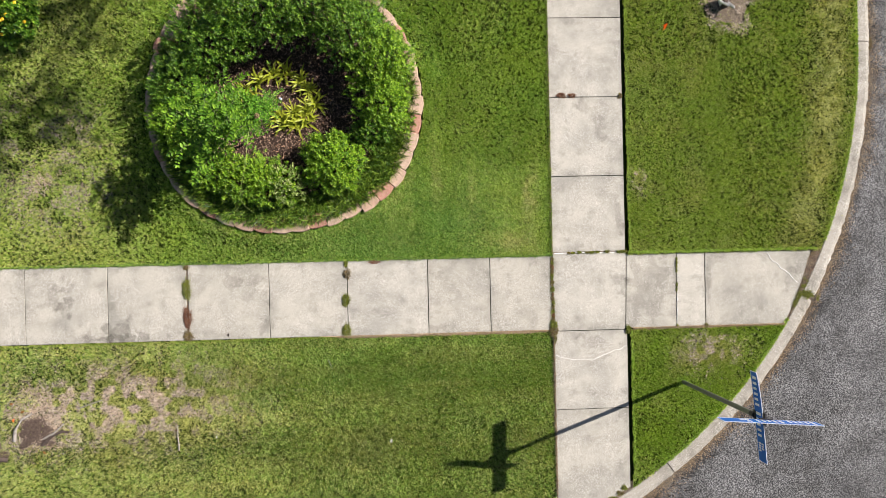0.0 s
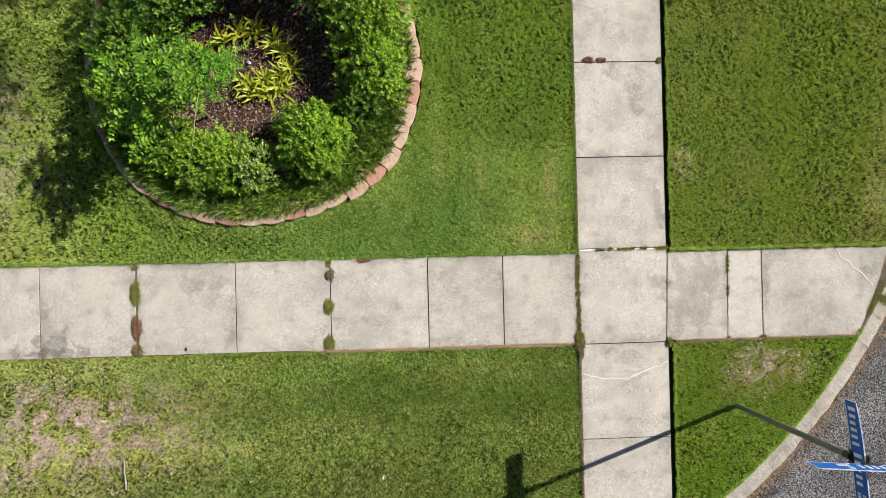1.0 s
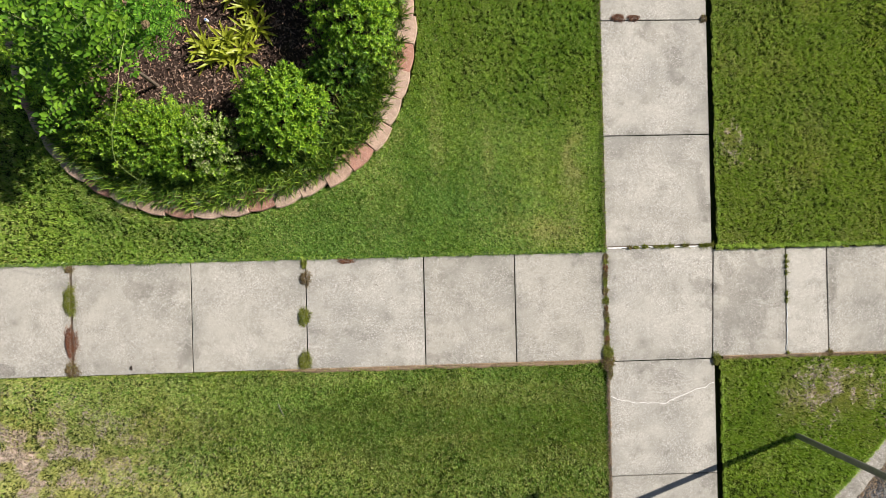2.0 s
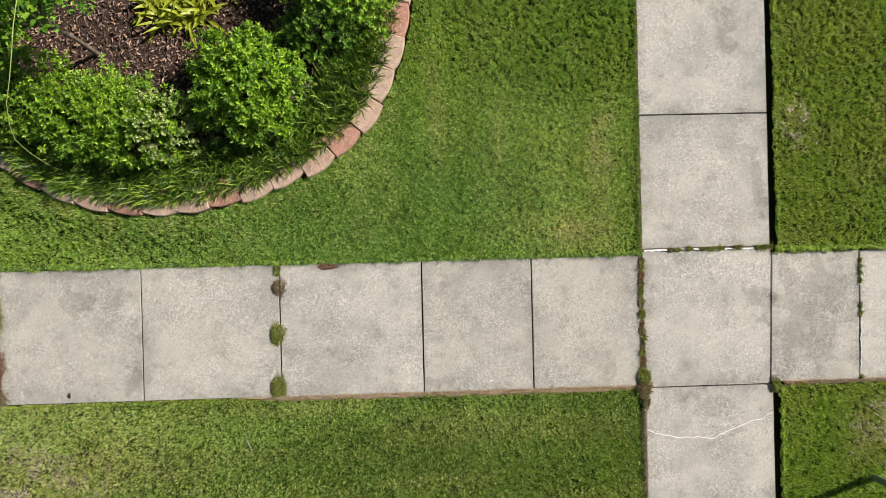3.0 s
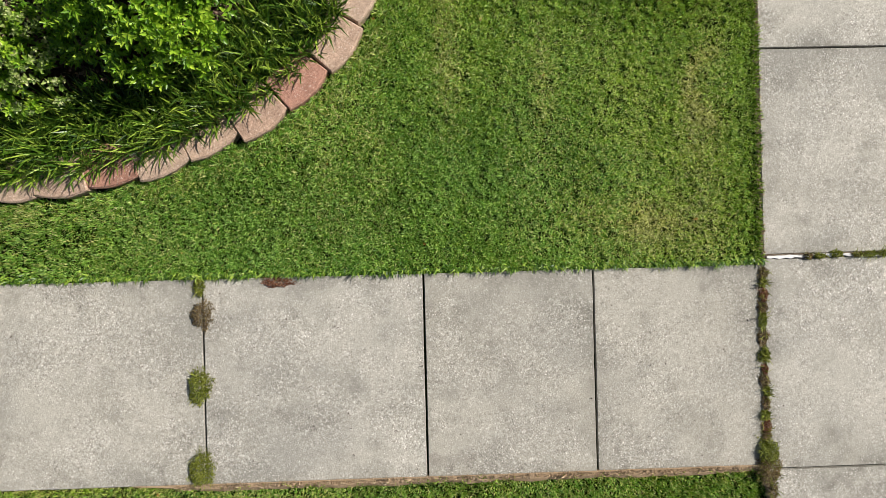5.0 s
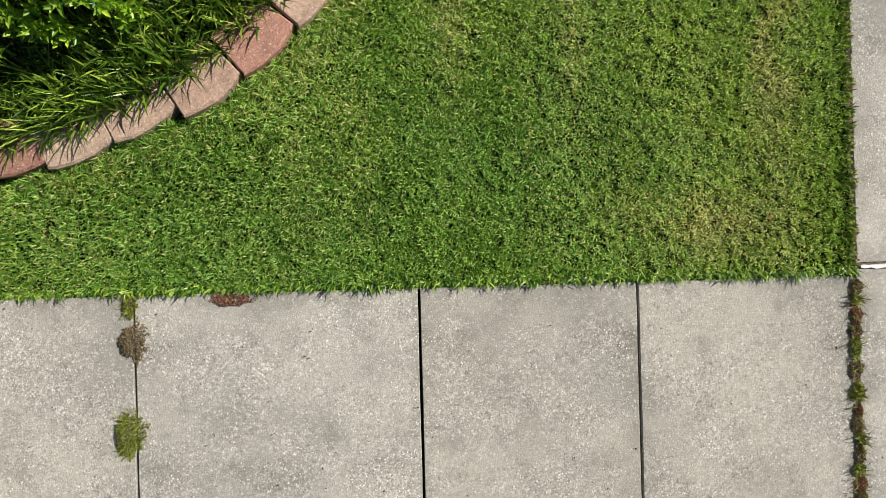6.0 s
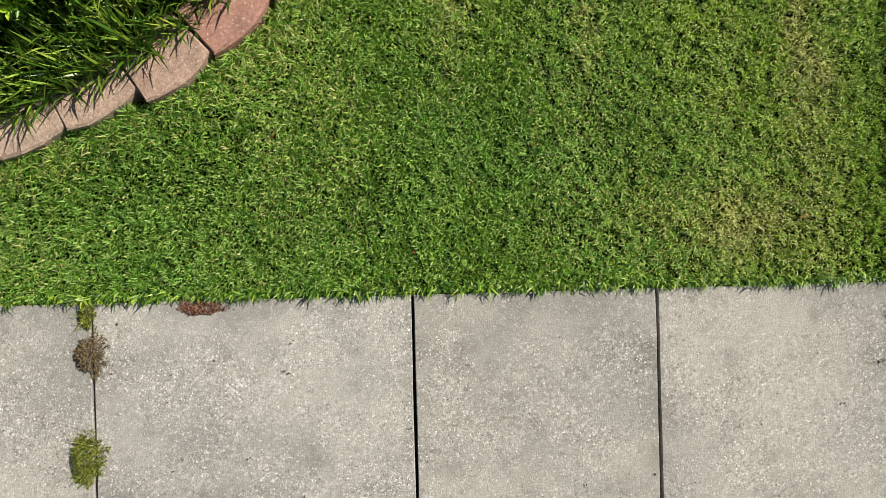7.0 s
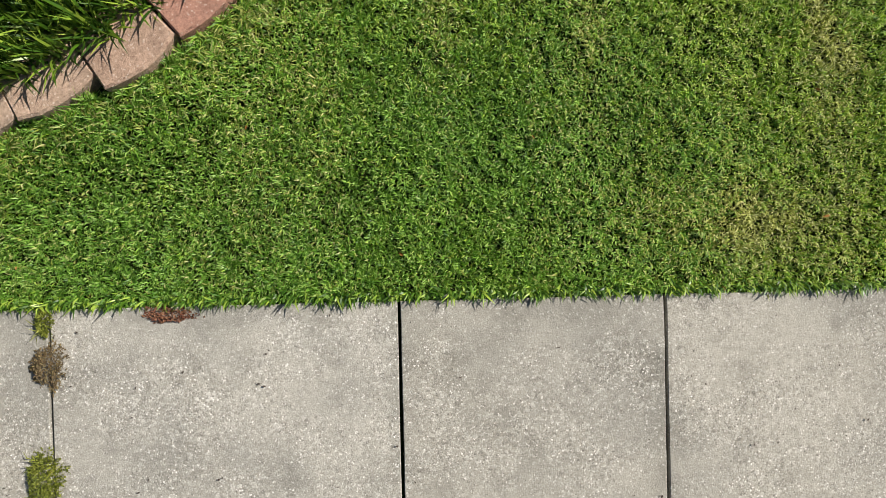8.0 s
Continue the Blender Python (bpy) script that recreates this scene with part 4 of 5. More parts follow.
def shrub(name, at, size, sprigs, mat, label, seed, category="shrub", group="", leaves=11, long=(0.020, 0.034), slim=0.42, stalk=0.06, base=BED_Z):
    rg = np.random.RandomState(seed)
    thing = empty(name, (at[0], at[1], base), label, category, group)
    long = (long[0] * 1.22, long[1] * 1.42)
    rx, ry, h = size
    u = unit(rg.randn(sprigs, 3))
    u[:, 2] = np.abs(u[:, 2]) * 1.0 - 0.12
    lump = 0.60 + 0.72 * field(u[:, 0] * 2 * rx / 0.5 + u[:, 2] * 1.3 + 20, u[:, 1] * 2 * ry / 0.5 + 20, 0.42, seed)
    deep = np.where(rg.rand(sprigs) < 0.72, rg.uniform(0.9, 1.06, sprigs), rg.uniform(0.45, 0.9, sprigs))
    deep = np.where(rg.rand(sprigs) < 0.07, rg.uniform(1.06, 1.26, sprigs), deep)
    q = u * np.array([rx, ry, h * 0.62]) * (lump * deep)[:, None] + np.array([0, 0, h * 0.40])
    axis = unit(u * np.array([1, 1, 0.7]) * 0.75 + np.array([0, 0, 0.75]) + rg.randn(sprigs, 3) * 0.25)
    v, f = sprig_leaves(q, axis, rg, leaves, stalk, long, slim)
    part("foliage", array_mesh("foliage", v, f, mat), mat, thing)
    for i in rg.choice(sprigs, 9, replace=False):
        e = q[i]
        v, f = tube_arrays([(e[0] * 0.1, e[1] * 0.1, -0.03), (e[0] * 0.45, e[1] * 0.45, e[2] * 0.55), tuple(e)], (0.010, 0.007, 0.003), 5)
        part("stem", array_mesh("stem", v, f, BARK), BARK, thing, "thin brown woody stem")
    return thing


ROUND = "shrubs in the round bed"
shrub("shrub", (-1.70, 1.13), (0.42, 0.40, 0.62), 880, SHRUB, "bright green rounded leafy shrub in mulch", 1, group=ROUND, long=(0.026, 0.042))
shrub("shrub", (-2.68, 0.84), (0.42, 0.34, 0.48), 520, SHRUB, "low light green leafy shrub behind border grass", 2, group=ROUND)
shrub("shrub", (-3.08, 0.92), (0.48, 0.36, 0.52), 580, SHRUB, "low light green leafy shrub behind border grass", 3, group=ROUND)
shrub("shrub", (-3.62, 1.10), (0.36, 0.34, 0.50), 340, SHRUB, "small light green leafy shrub behind border grass", 4, group=ROUND)
shrub("shrub", (-2.42, 0.80), (0.25, 0.25, 0.54), 210, PALE, "small pale variegated shrub between green ones", 5, group=ROUND, long=(0.014, 0.024), slim=0.6)
shrub("shrub", (-4.02, 1.74), (0.46, 0.42, 0.60), 620, SHRUB, "leafy green shrub hanging over the edging blocks", 6, group=ROUND)
shrub("shrub", (-4.02, 2.34), (0.47, 0.48, 0.62), 680, SHRUB_DEEP, "dense green hedge shrub over the edging blocks", 7, group=ROUND)
shrub("shrub", (-3.50, 3.06), (0.64, 0.60, 0.90), 1150, SHRUB_DEEP, "tall dense green hedge shrub", 8, group=ROUND)
shrub("shrub", (-2.85, 3.50), (0.70, 0.62, 1.15), 1200, SHRUB_DEEP, "tall dense green hedge shrub", 9, group=ROUND)
shrub("shrub", (-2.10, 3.55), (0.66, 0.62, 1.05), 1100, SHRUB_DEEP, "tall dense green hedge shrub", 10, group=ROUND)
shrub("shrub", (-1.42, 3.22), (0.58, 0.60, 0.95), 1000, SHRUB_DEEP, "dense green hedge shrub", 11, group=ROUND)
shrub("shrub", (-0.92, 2.72), (0.48, 0.52, 0.86), 900, SHRUB, "dense bright green shrub beside the edging blocks", 12, group=ROUND)
shrub("shrub", (-0.86, 2.10), (0.43, 0.50, 0.76), 800, SHRUB, "dense bright green shrub beside the edging blocks", 13, group=ROUND)
shrub("shrub", (-1.12, 1.60), (0.26, 0.24, 0.46), 260, SHRUB_DEEP, "small dark green shrub in border grass", 14, group=ROUND)


def sapling():
    """A many-stemmed sapling with feathered leaves."""
    rg = np.random.RandomState(77)
    FORK = 0.75
    thing = empty("sapling", (-3.10, 1.50, BED_Z), "tall green sapling with feathery compound leaves above shrubs", "sapling")

    def crown(tips, count, low, pairs, leaf, slim, reach):
        """Stems to the tips, and compound leaves round their upper ends."""
        P, W, U, L = [], [], [], []
        for tx, ty, tz in tips:
            limbs = [tube_arrays([(tx * q ** 1.3, ty * q ** 1.3, FORK + (tz - FORK) * q) for q in np.linspace(0, 1, 6).tolist()], np.linspace(0.010, 0.004, 6), 5)]
            for i in range(count):
                q = low + (1 - low) * (i / (count - 1)) ** 0.8
                b = Vector((tx * q ** 1.3, ty * q ** 1.3, FORK + (tz - FORK) * q))
                t = i * 2.4 + rg.rand()
                d = Vector((math.cos(t), math.sin(t), 0.10 + 0.45 * q + rg.randn() * 0.2)).normalized()
                length = rg.uniform(*reach) * (1.0 if q < 0.9 else 0.8)
                spine = [b + d * length * h + Vector((0, 0, -0.12)) * h * h for h in np.linspace(0, 1, pairs + 1).tolist()]
                limbs.append(tube_arrays([tuple(spine[0]), tuple(spine[pairs // 2]), tuple(spine[-1])], (0.0028, 0.002, 0.0012), 4))
                across = d.cross(Vector((0, 0, 1))).normalized()
                roll = rg.randn(2) * 0.35
                for k in range(1, pairs + 1):
                    for sg in (-1, 1):
                        P.append(tuple(spine[k])), U.append((roll[0] + rg.randn() * 0.2, roll[1] + rg.randn() * 0.2, 1.0))
                        W.append(tuple(across * sg + d * 0.5 + Vector((0, 0, rg.randn() * 0.15))))
                        L.append(rg.uniform(*leaf) * (1.05 - 0.30 * k / pairs))
                P.append(tuple(spine[-1])), U.append((roll[0], roll[1], 1.0)), W.append(tuple(d)), L.append(rg.uniform(*leaf) * 0.9)
            v, f = joined(limbs)
            part("stem", array_mesh("stem", v, f, STEM), STEM, thing, "thin green-brown stem with leaf stalks")
        L = np.array(L)
        return leaf_arrays(np.array(P), np.array(W), np.array(U), L, L * slim, 0.18)

    v, f = tube_arrays([(0, 0, -0.05), (0.02, 0.01, 0.4), (0, 0, FORK + 0.02)], (0.022, 0.018, 0.014), 8)
    part("trunk", array_mesh("trunk", v, f, BARK), BARK, thing, "thin brown trunk")
    tall = [(0.32, -0.03, 1.99), (0.50, -0.13, 1.92), (-0.02, 0.25, 1.85), (-0.46, 0.14, 1.66), (-0.13, -0.30, 1.72), (-0.22, -0.66, 1.55), (-0.48, -0.36, 1.50),
            (0.22, 0.60, 1.34), (-0.22, 0.48, 1.50), (0.12, -0.12, 1.90), (0.28, 0.28, 1.62), (-0.66, 0.22, 1.42), (-0.30, 0.02, 1.74)]
    v, f = crown(tall, 14, 0.50, 5, (0.052, 0.082), 0.60, (0.20, 0.34))
    part("foliage", array_mesh("foliage", v, f, FEATHER), FEATHER, thing)
    # the finer, softer plume
    plume = [(0.60, 0.30, 1.42), (0.72, 0.22, 1.36), (0.52, 0.14, 1.46), (0.68, 0.40, 1.24), (0.44, 0.34, 1.40)]
    v, f = crown(plume, 22, 0.50, 9, (0.034, 0.050), 0.42, (0.16, 0.28))
    part("plume", array_mesh("plume", v, f, PLUME), PLUME, thing, "finer bright green leaves of the top")
    v, f = tube_arrays([(0.56, -0.09, 1.84), (0.53, -0.27, 1.86), (0.51, -0.44, 1.87), (0.49, -0.59, 1.86), (0.46, -0.74, 1.84), (0.41, -0.88, 1.80), (0.39, -1.00, 1.75), (0.38, -1.08, 1.69), (0.42, -1.15, 1.62), (0.48, -1.21, 1.55), (0.54, -1.25, 1.49)], np.linspace(0.0035, 0.0015, 11), 6)
    part("runner", array_mesh("runner", v, f, RUNNER), RUNNER, thing, "long pale yellow-green runner")
    bm = bmesh.new()
    bmesh.ops.create_icosphere(bm, subdivisions=3, radius=0.034)
    for vt in bm.verts:
        vt.co *= 1 + 0.5 * noise.noise(vt.co * 60)
        vt.co.z *= 0.6
    part("seed_head", bm, WEED_BROWN, thing, "withered tan seed head").location = (0.56, 0.10, 1.50)


sapling()


def strap_mesh(length, wide, arch, seed):
    """One arching strap leaf with a keel."""
    rg = random.Random(seed)
    v, f = [], []
    for k in range(7):
        s = k / 6
        z = math.sin(s * 2.0) * length * arch - s * s * length * 0.12
        w = wide * (0.55 + 0.45 * math.sin(min(1, s * 1.6) * math.pi / 2)) * (1 - s ** 4) / 2 + 0.001
        x = length * s * 0.92
        b = rg.uniform(-0.004, 0.004)
        v += [(x, -w + b, z + w * 0.35), (x, b, z), (x, w + b, z + w * 0.35)]
    for k in range(6):
        for j in (0, 1):
            f.append([k * 3 + j, (k + 1) * 3 + j, (k + 1) * 3 + j + 1, k * 3 + j + 1])
    return array_mesh("strap_leaf", np.array(v), np.array(f), STRAP)


straps = [strap_mesh(random.uniform(0.20, 0.32), random.uniform(0.026, 0.038), random.uniform(0.15, 0.5), k) for k in range(8)]
for cx, cy, turn in ((-3.10, 2.32, 0), (-2.90, 2.46, 30), (-2.66, 2.60, 75), (-2.42, 2.62, 10), (-2.20, 2.50, 50), (-2.06, 2.32, 20), (-1.98, 2.12, 64), (-2.12, 2.02, 40),
                     (-2.34, 1.96, 5), (-2.48, 1.82, 60), (-2.30, 1.78, 15), (-2.60, 1.94, 33), (-2.14, 1.86, 80)):
    lily = empty("strap_plant", (cx, cy, BED_Z), "yellow-green plant with arching strap leaves in mulch", "plant", "strap plants in mulch")
    for k in range(18):
        leaf = part("strap_leaf", straps[(k * 3 + turn) % 8], STRAP, lily)
        leaf.matrix_basis = pose(random.uniform(-0.05, 0.05), random.uniform(-0.05, 0.05), 0.0, random.uniform(-12, 12), random.uniform(-48, 4), turn + k * 137.5)

# drip emitter cap in the mulch
emitter = empty("irrigation_cap", (-2.54, 2.20, BED_Z), "small round white irrigation cap with blue middle", "irrigation cap")
bm = bmesh.new()
bmesh.ops.create_cone(bm, cap_ends=True, segments=20, radius1=0.020, radius2=0.017, depth=0.06, matrix=Matrix.Translation((0, 0, 0.035)))
part("body", bm, WHITE, emitter)
bm = bmesh.new()
bmesh.ops.create_cone(bm, cap_ends=True, segments=16, radius1=0.010, radius2=0.008, depth=0.012, matrix=Matrix.Translation((0, 0, 0.068)))
part("button", bm, BLUE, emitter, "blue button")


# ---- weeds in the joints ----
def weed(at, size, mat, label, seed, blades=0, base=0.0):
    """A low mat of tiny leaves, with some grass blades."""
    rg = np.random.RandomState(seed)
    rx, ry, h = size
    n = int(160 + 165000 * rx * ry)
    a, r = rg.rand(n) * 2 * np.pi, np.sqrt(rg.rand(n)) * (0.8 + 0.35 * rg.rand(n))
    r = r * (0.90 + 0.10 * np.sin(2 * a + seed) + 0.12 * np.sin(3 * a + seed * 2.3) + 0.10 * np.sin(7 * a + seed) + 0.09 * np.sin(13 * a + seed * 1.7))
    r = np.where(rg.rand(n) < 0.06, r * rg.uniform(1.0, 1.35, n), r)
    x, y = np.cos(a) * r * rx, np.sin(a) * r * ry
    p = np.c_[x, y, h * np.clip(1 - r ** 2, 0.05, 1) * rg.uniform(0.4, 1.0, n)]
    way = np.c_[np.cos(a) + rg.randn(n) * 0.8, np.sin(a) + rg.randn(n) * 0.8, rg.uniform(0.0, 1.1, n)]
    L = rg.uniform(0.006, 0.012, n)
    v, f = leaf_arrays(p, way, np.c_[rg.randn(n) * 0.4, rg.randn(n) * 0.4, np.ones(n)], L, L * 0.55)
    thing = top("weed", array_mesh("weed", v, f, mat), mat, label, "weed", "weeds in sidewalk joints")
    thing.location = (at[0], at[1], base)
    if blades:
        q = np.c_[rg.uniform(-rx, rx, blades) * 0.75, rg.uniform(-ry, ry, blades) * 0.75, np.zeros(blades)]
        v, f = blade_arrays(q, rg.uniform(0.03, 0.075, blades), rg.uniform(0.003, 0.005, blades), np.radians(rg.uniform(20, 75, blades)), rg, 2)
        part("tuft", array_mesh("tuft", v, f, WEED), WEED, thing, "tuft of thin green grass")


OLIVE, RED, BROWN = "olive green weed mat in a sidewalk joint", "reddish brown weed mat in a sidewalk joint", "withered brown weed mat in a sidewalk joint"
weed((-4.157, -0.49), (0.05, 0.04, 0.03), WEED_BROWN, BROWN, 1, 10)
weed((-4.155, -0.84), (0.072, 0.20, 0.045), WEED, OLIVE, 2, 30)
weed((-4.150, -1.30), (0.075, 0.19, 0.040), WEED_RED, RED, 3)
weed((-4.145, -1.60), (0.090, 0.085, 0.045), WEED_BROWN, BROWN, 4, 20)
weed((-1.560, -0.655), (0.072, 0.082, 0.040), WEED_BROWN, BROWN, 5)
weed((-1.585, -1.085), (0.072, 0.110, 0.045), WEED, OLIVE, 6, 90)
weed((-1.585, -1.575), (0.078, 0.115, 0.050), WEED, OLIVE, 7, 90)
weed((-1.575, -0.49), (0.03, 0.06, 0.03), WEED, OLIVE, 8, 40)
weed((-1.110, -0.470), (0.095, 0.032, 0.020), WEED_RED, RED, 9)
weed((2.06, 2.235), (0.085, 0.045, 0.035), WEED_RED, RED, 10)
weed((2.24, 2.230), (0.080, 0.035, 0.030), WEED_RED, RED, 11)
weed((3.055, 2.215), (0.040, 0.045, 0.030), WEED_BROWN, BROWN, 12, 10)
joint = random.Random(12)
y = -0.45
for k in range(15):
    long = joint.uniform(0.030, 0.062)
    m, text = ((WEED_BROWN, BROWN), (WEED, OLIVE), (WEED_RED, RED), (WEED_BROWN, BROWN), (WEED, OLIVE))[k % 5]
    weed((1.846 + joint.uniform(-0.008, 0.008), y - long), (joint.uniform(0.014, 0.036), long, 0.013), m, text, 20 + k, joint.randint(14, 60) if m is WEED else 8)
    y -= long * joint.uniform(1.5, 2.1)
weed((1.850, -1.59), (0.070, 0.085, 0.045), WEED, OLIVE, 36, 90)
weed((1.872, -1.83), (0.030, 0.075, 0.030), WEED_BROWN, BROWN, 37, 40)
weed((1.848, -1.700), (0.085, 0.090, 0.050), WEED_BROWN, BROWN, 30, 90)
weed((3.110, -1.705), (0.055, 0.075, 0.05), WEED, OLIVE, 31, 80)
for k, (x, rx, b) in enumerate(((2.13, 0.03, 8), (2.20, 0.045, 16), (2.31, 0.04, 20), (2.45, 0.055, 40), (2.52, 0.04, 30), (2.61, 0.045, 40), (2.78, 0.050, 50), (2.97, 0.035, 30), (3.03, 0.045, 40), (3.08, 0.04, 50))):
    weed((x, -0.392 + joint.uniform(-0.006, 0.006)), (rx, joint.uniform(0.012, 0.024), 0.022), (WEED_BROWN, WEED, WEED)[k % 3], (BROWN, OLIVE, OLIVE)[k % 3], 40 + k, b)
for k, (y, b) in enumerate(((-0.54, 14), (-0.60, 26), (-0.66, 22), (-0.73, 12), (-0.97, 10), (-1.05, 22), (-1.66, 16))):
    weed((3.957 + joint.uniform(-0.006, 0.004), y), (0.010, joint.uniform(0.018, 0.035), 0.015), WEED, OLIVE, 50 + k, b)
weed((4.446, -1.680), (0.04, 0.05, 0.03), WEED_BROWN, BROWN, 57, 30)
def gap_bits(name, count, u0, u1, o0, o1, long, mat, label, category, lift, seed):
    """Crumbs and small leaves caught between the end slab and the kerb."""
    rg = np.random.RandomState(seed)
    u, o = rg.uniform(u0, u1, count), rg.uniform(o0, o1, count)
    u = u + rg.randn(count) * 0.03
    edge = -0.03 - 0.155 * np.clip((4.80 - u) / 1.25, 0, 1)
    keep = (o > edge - 0.01 + 0.03 * rg.rand(count)) & (rg.rand(count) < step(0.30, 0.60, field(u * 1.0 + 9, o + 9, 0.07, seed)))
    u, o = u[keep], o[keep]
    m = len(u)
    xy = np.array([kerb_at(a, b) for a, b in zip(u.tolist(), o.tolist())])
    t = rg.rand(m) * 6.28
    v, f = leaf_arrays(np.c_[xy, -0.004 + rg.rand(m) * lift], np.c_[np.cos(t), np.sin(t), rg.uniform(0, 0.7, m)], np.c_[rg.randn(m) * 0.4, rg.randn(m) * 0.4, np.ones(m)], rg.uniform(*long, m), rg.uniform(0.004, 0.009, m))
    top(name, array_mesh(name, v, f, mat), mat, label, category, kind="stuff")


gap_bits("joint_litter", 2600, 3.45, 4.95, -0.20, 0.0, (0.008, 0.028), CHIP, "brown dead bits packed between sidewalk and kerb", "litter", 0.012, 301)
gap_bits("joint_litter", 900, 3.45, 4.95, -0.20, 0.0, (0.010, 0.030), CLIPPING, "pale dry bits packed between sidewalk and kerb", "litter", 0.016, 302)
gap_bits("joint_weeds", 2600, 4.12, 4.62, -0.12, 0.0, (0.010, 0.026), WEED, "olive weeds crowding the gap beside the kerb", "weeds", 0.03, 303)
gap_bits("joint_weeds", 1500, 4.29, 4.38, -0.02, 0.30, (0.010, 0.028), WEED, "olive weeds filling the kerb joint", "weeds", 0.02, 304)
gap_bits("joint_weeds", 800, 3.42, 3.75, -0.20, -0.05, (0.010, 0.026), WEED_BROWN, "withered weeds in the gap beside the kerb", "weeds", 0.025, 305)
part("joint_dirt", box_bmesh(0.30, 0.11, 0.05, (0, 0, 0)), BARE, pavement, "brown dirt packed in the joint").matrix_world = pose(*kerb_at(4.335, 0.13), -0.045, 0, 0, -math.degrees(4.335 / KERB_R))
weed(kerb_at(-0.1, 0.27), (0.10, 0.14, 0.04), WEED_BROWN, BROWN, 71, 12, ROAD_Z)
for k in range(7):
    weed((2.35 + 0.11 * k + joint.uniform(-0.03, 0.03), -4.87 + 0.085 * k), (joint.uniform(0.04, 0.09), joint.uniform(0.02, 0.05), 0.025), WEED_BROWN if k % 2 else WEED, BROWN if k % 2 else OLIVE, 80 + k, 25)

# dirt and litter washed along the street side of the kerb
n = 18000
u = rs.uniform(-5, 9.5, n)
o = 0.265 + np.abs(rs.randn(n)) * (0.03 + 0.17 * field(u, u * 0, 0.6, 61))
xy = np.array([kerb_at(a, b) for a, b in zip(u.tolist(), o.tolist())])
t = rs.rand(n) * 2 * np.pi
v, f = leaf_arrays(np.c_[xy, np.full(n, ROAD_Z + 0.003) + rs.rand(n) * 0.008], np.c_[np.cos(t), np.sin(t), rs.randn(n) * 0.2],
                   np.c_[rs.randn(n) * 0.3, rs.randn(n) * 0.3, np.ones(n)], rs.uniform(0.008, 0.03, n), rs.uniform(0.005, 0.013, n))
GUTTER = leaf_material("gutter_litter", (0.09, 0.062, 0.043), (0.25, 0.185, 0.13), (0.50, 0.40, 0.30), 0.9, 0.0, 3.0, 0.1)
top("gutter_litter", array_mesh("gutter_litter", v, f, GUTTER), GUTTER, "brown leaf litter and grit along the kerb", "litter", kind="stuff")

# small leaves fallen on lawn and sidewalk
n = 90
x, y = rs.uniform(-7, 3, n), rs.uniform(-4.5, 1.2, n)
ok = on_lawn(x, y)
x, y = x[ok], y[ok]
n = len(x)
t = rs.rand(n) * 6.28
v, f = leaf_arrays(np.c_[x, y, ground_z(x, y) + 0.035], np.c_[np.cos(t), np.sin(t), rs.randn(n) * 0.2], np.c_[rs.randn(n) * 0.3, rs.randn(n) * 0.3, np.ones(n)],
                   rs.uniform(0.012, 0.03, n), rs.uniform(0.006, 0.014, n))
top("fallen_leaves", array_mesh("fallen_leaves", v, f, FALLEN), FALLEN, "small dry orange and brown leaves on the lawn", "leaves", kind="stuff")
n = 150
x, y = rs.uniform(-6, 5.5, n), rs.uniform(WALK_S + 0.02, WALK_N - 0.02, n)
t = rs.rand(n) * 6.28
v, f = leaf_arrays(np.c_[x, y, np.full(n, 0.007)], np.c_[np.cos(t), np.sin(t), rs.rand(n) * 0.15], np.c_[rs.randn(n) * 0.2, rs.randn(n) * 0.2, np.ones(n)],
                   rs.uniform(0.006, 0.016, n), rs.uniform(0.004, 0.009, n))
top("sidewalk_crumbs", array_mesh("sidewalk_crumbs", v, f, DARK_WOOD), DARK_WOOD, "tiny dark crumbs of bark on the sidewalk", "crumbs", kind="stuff")


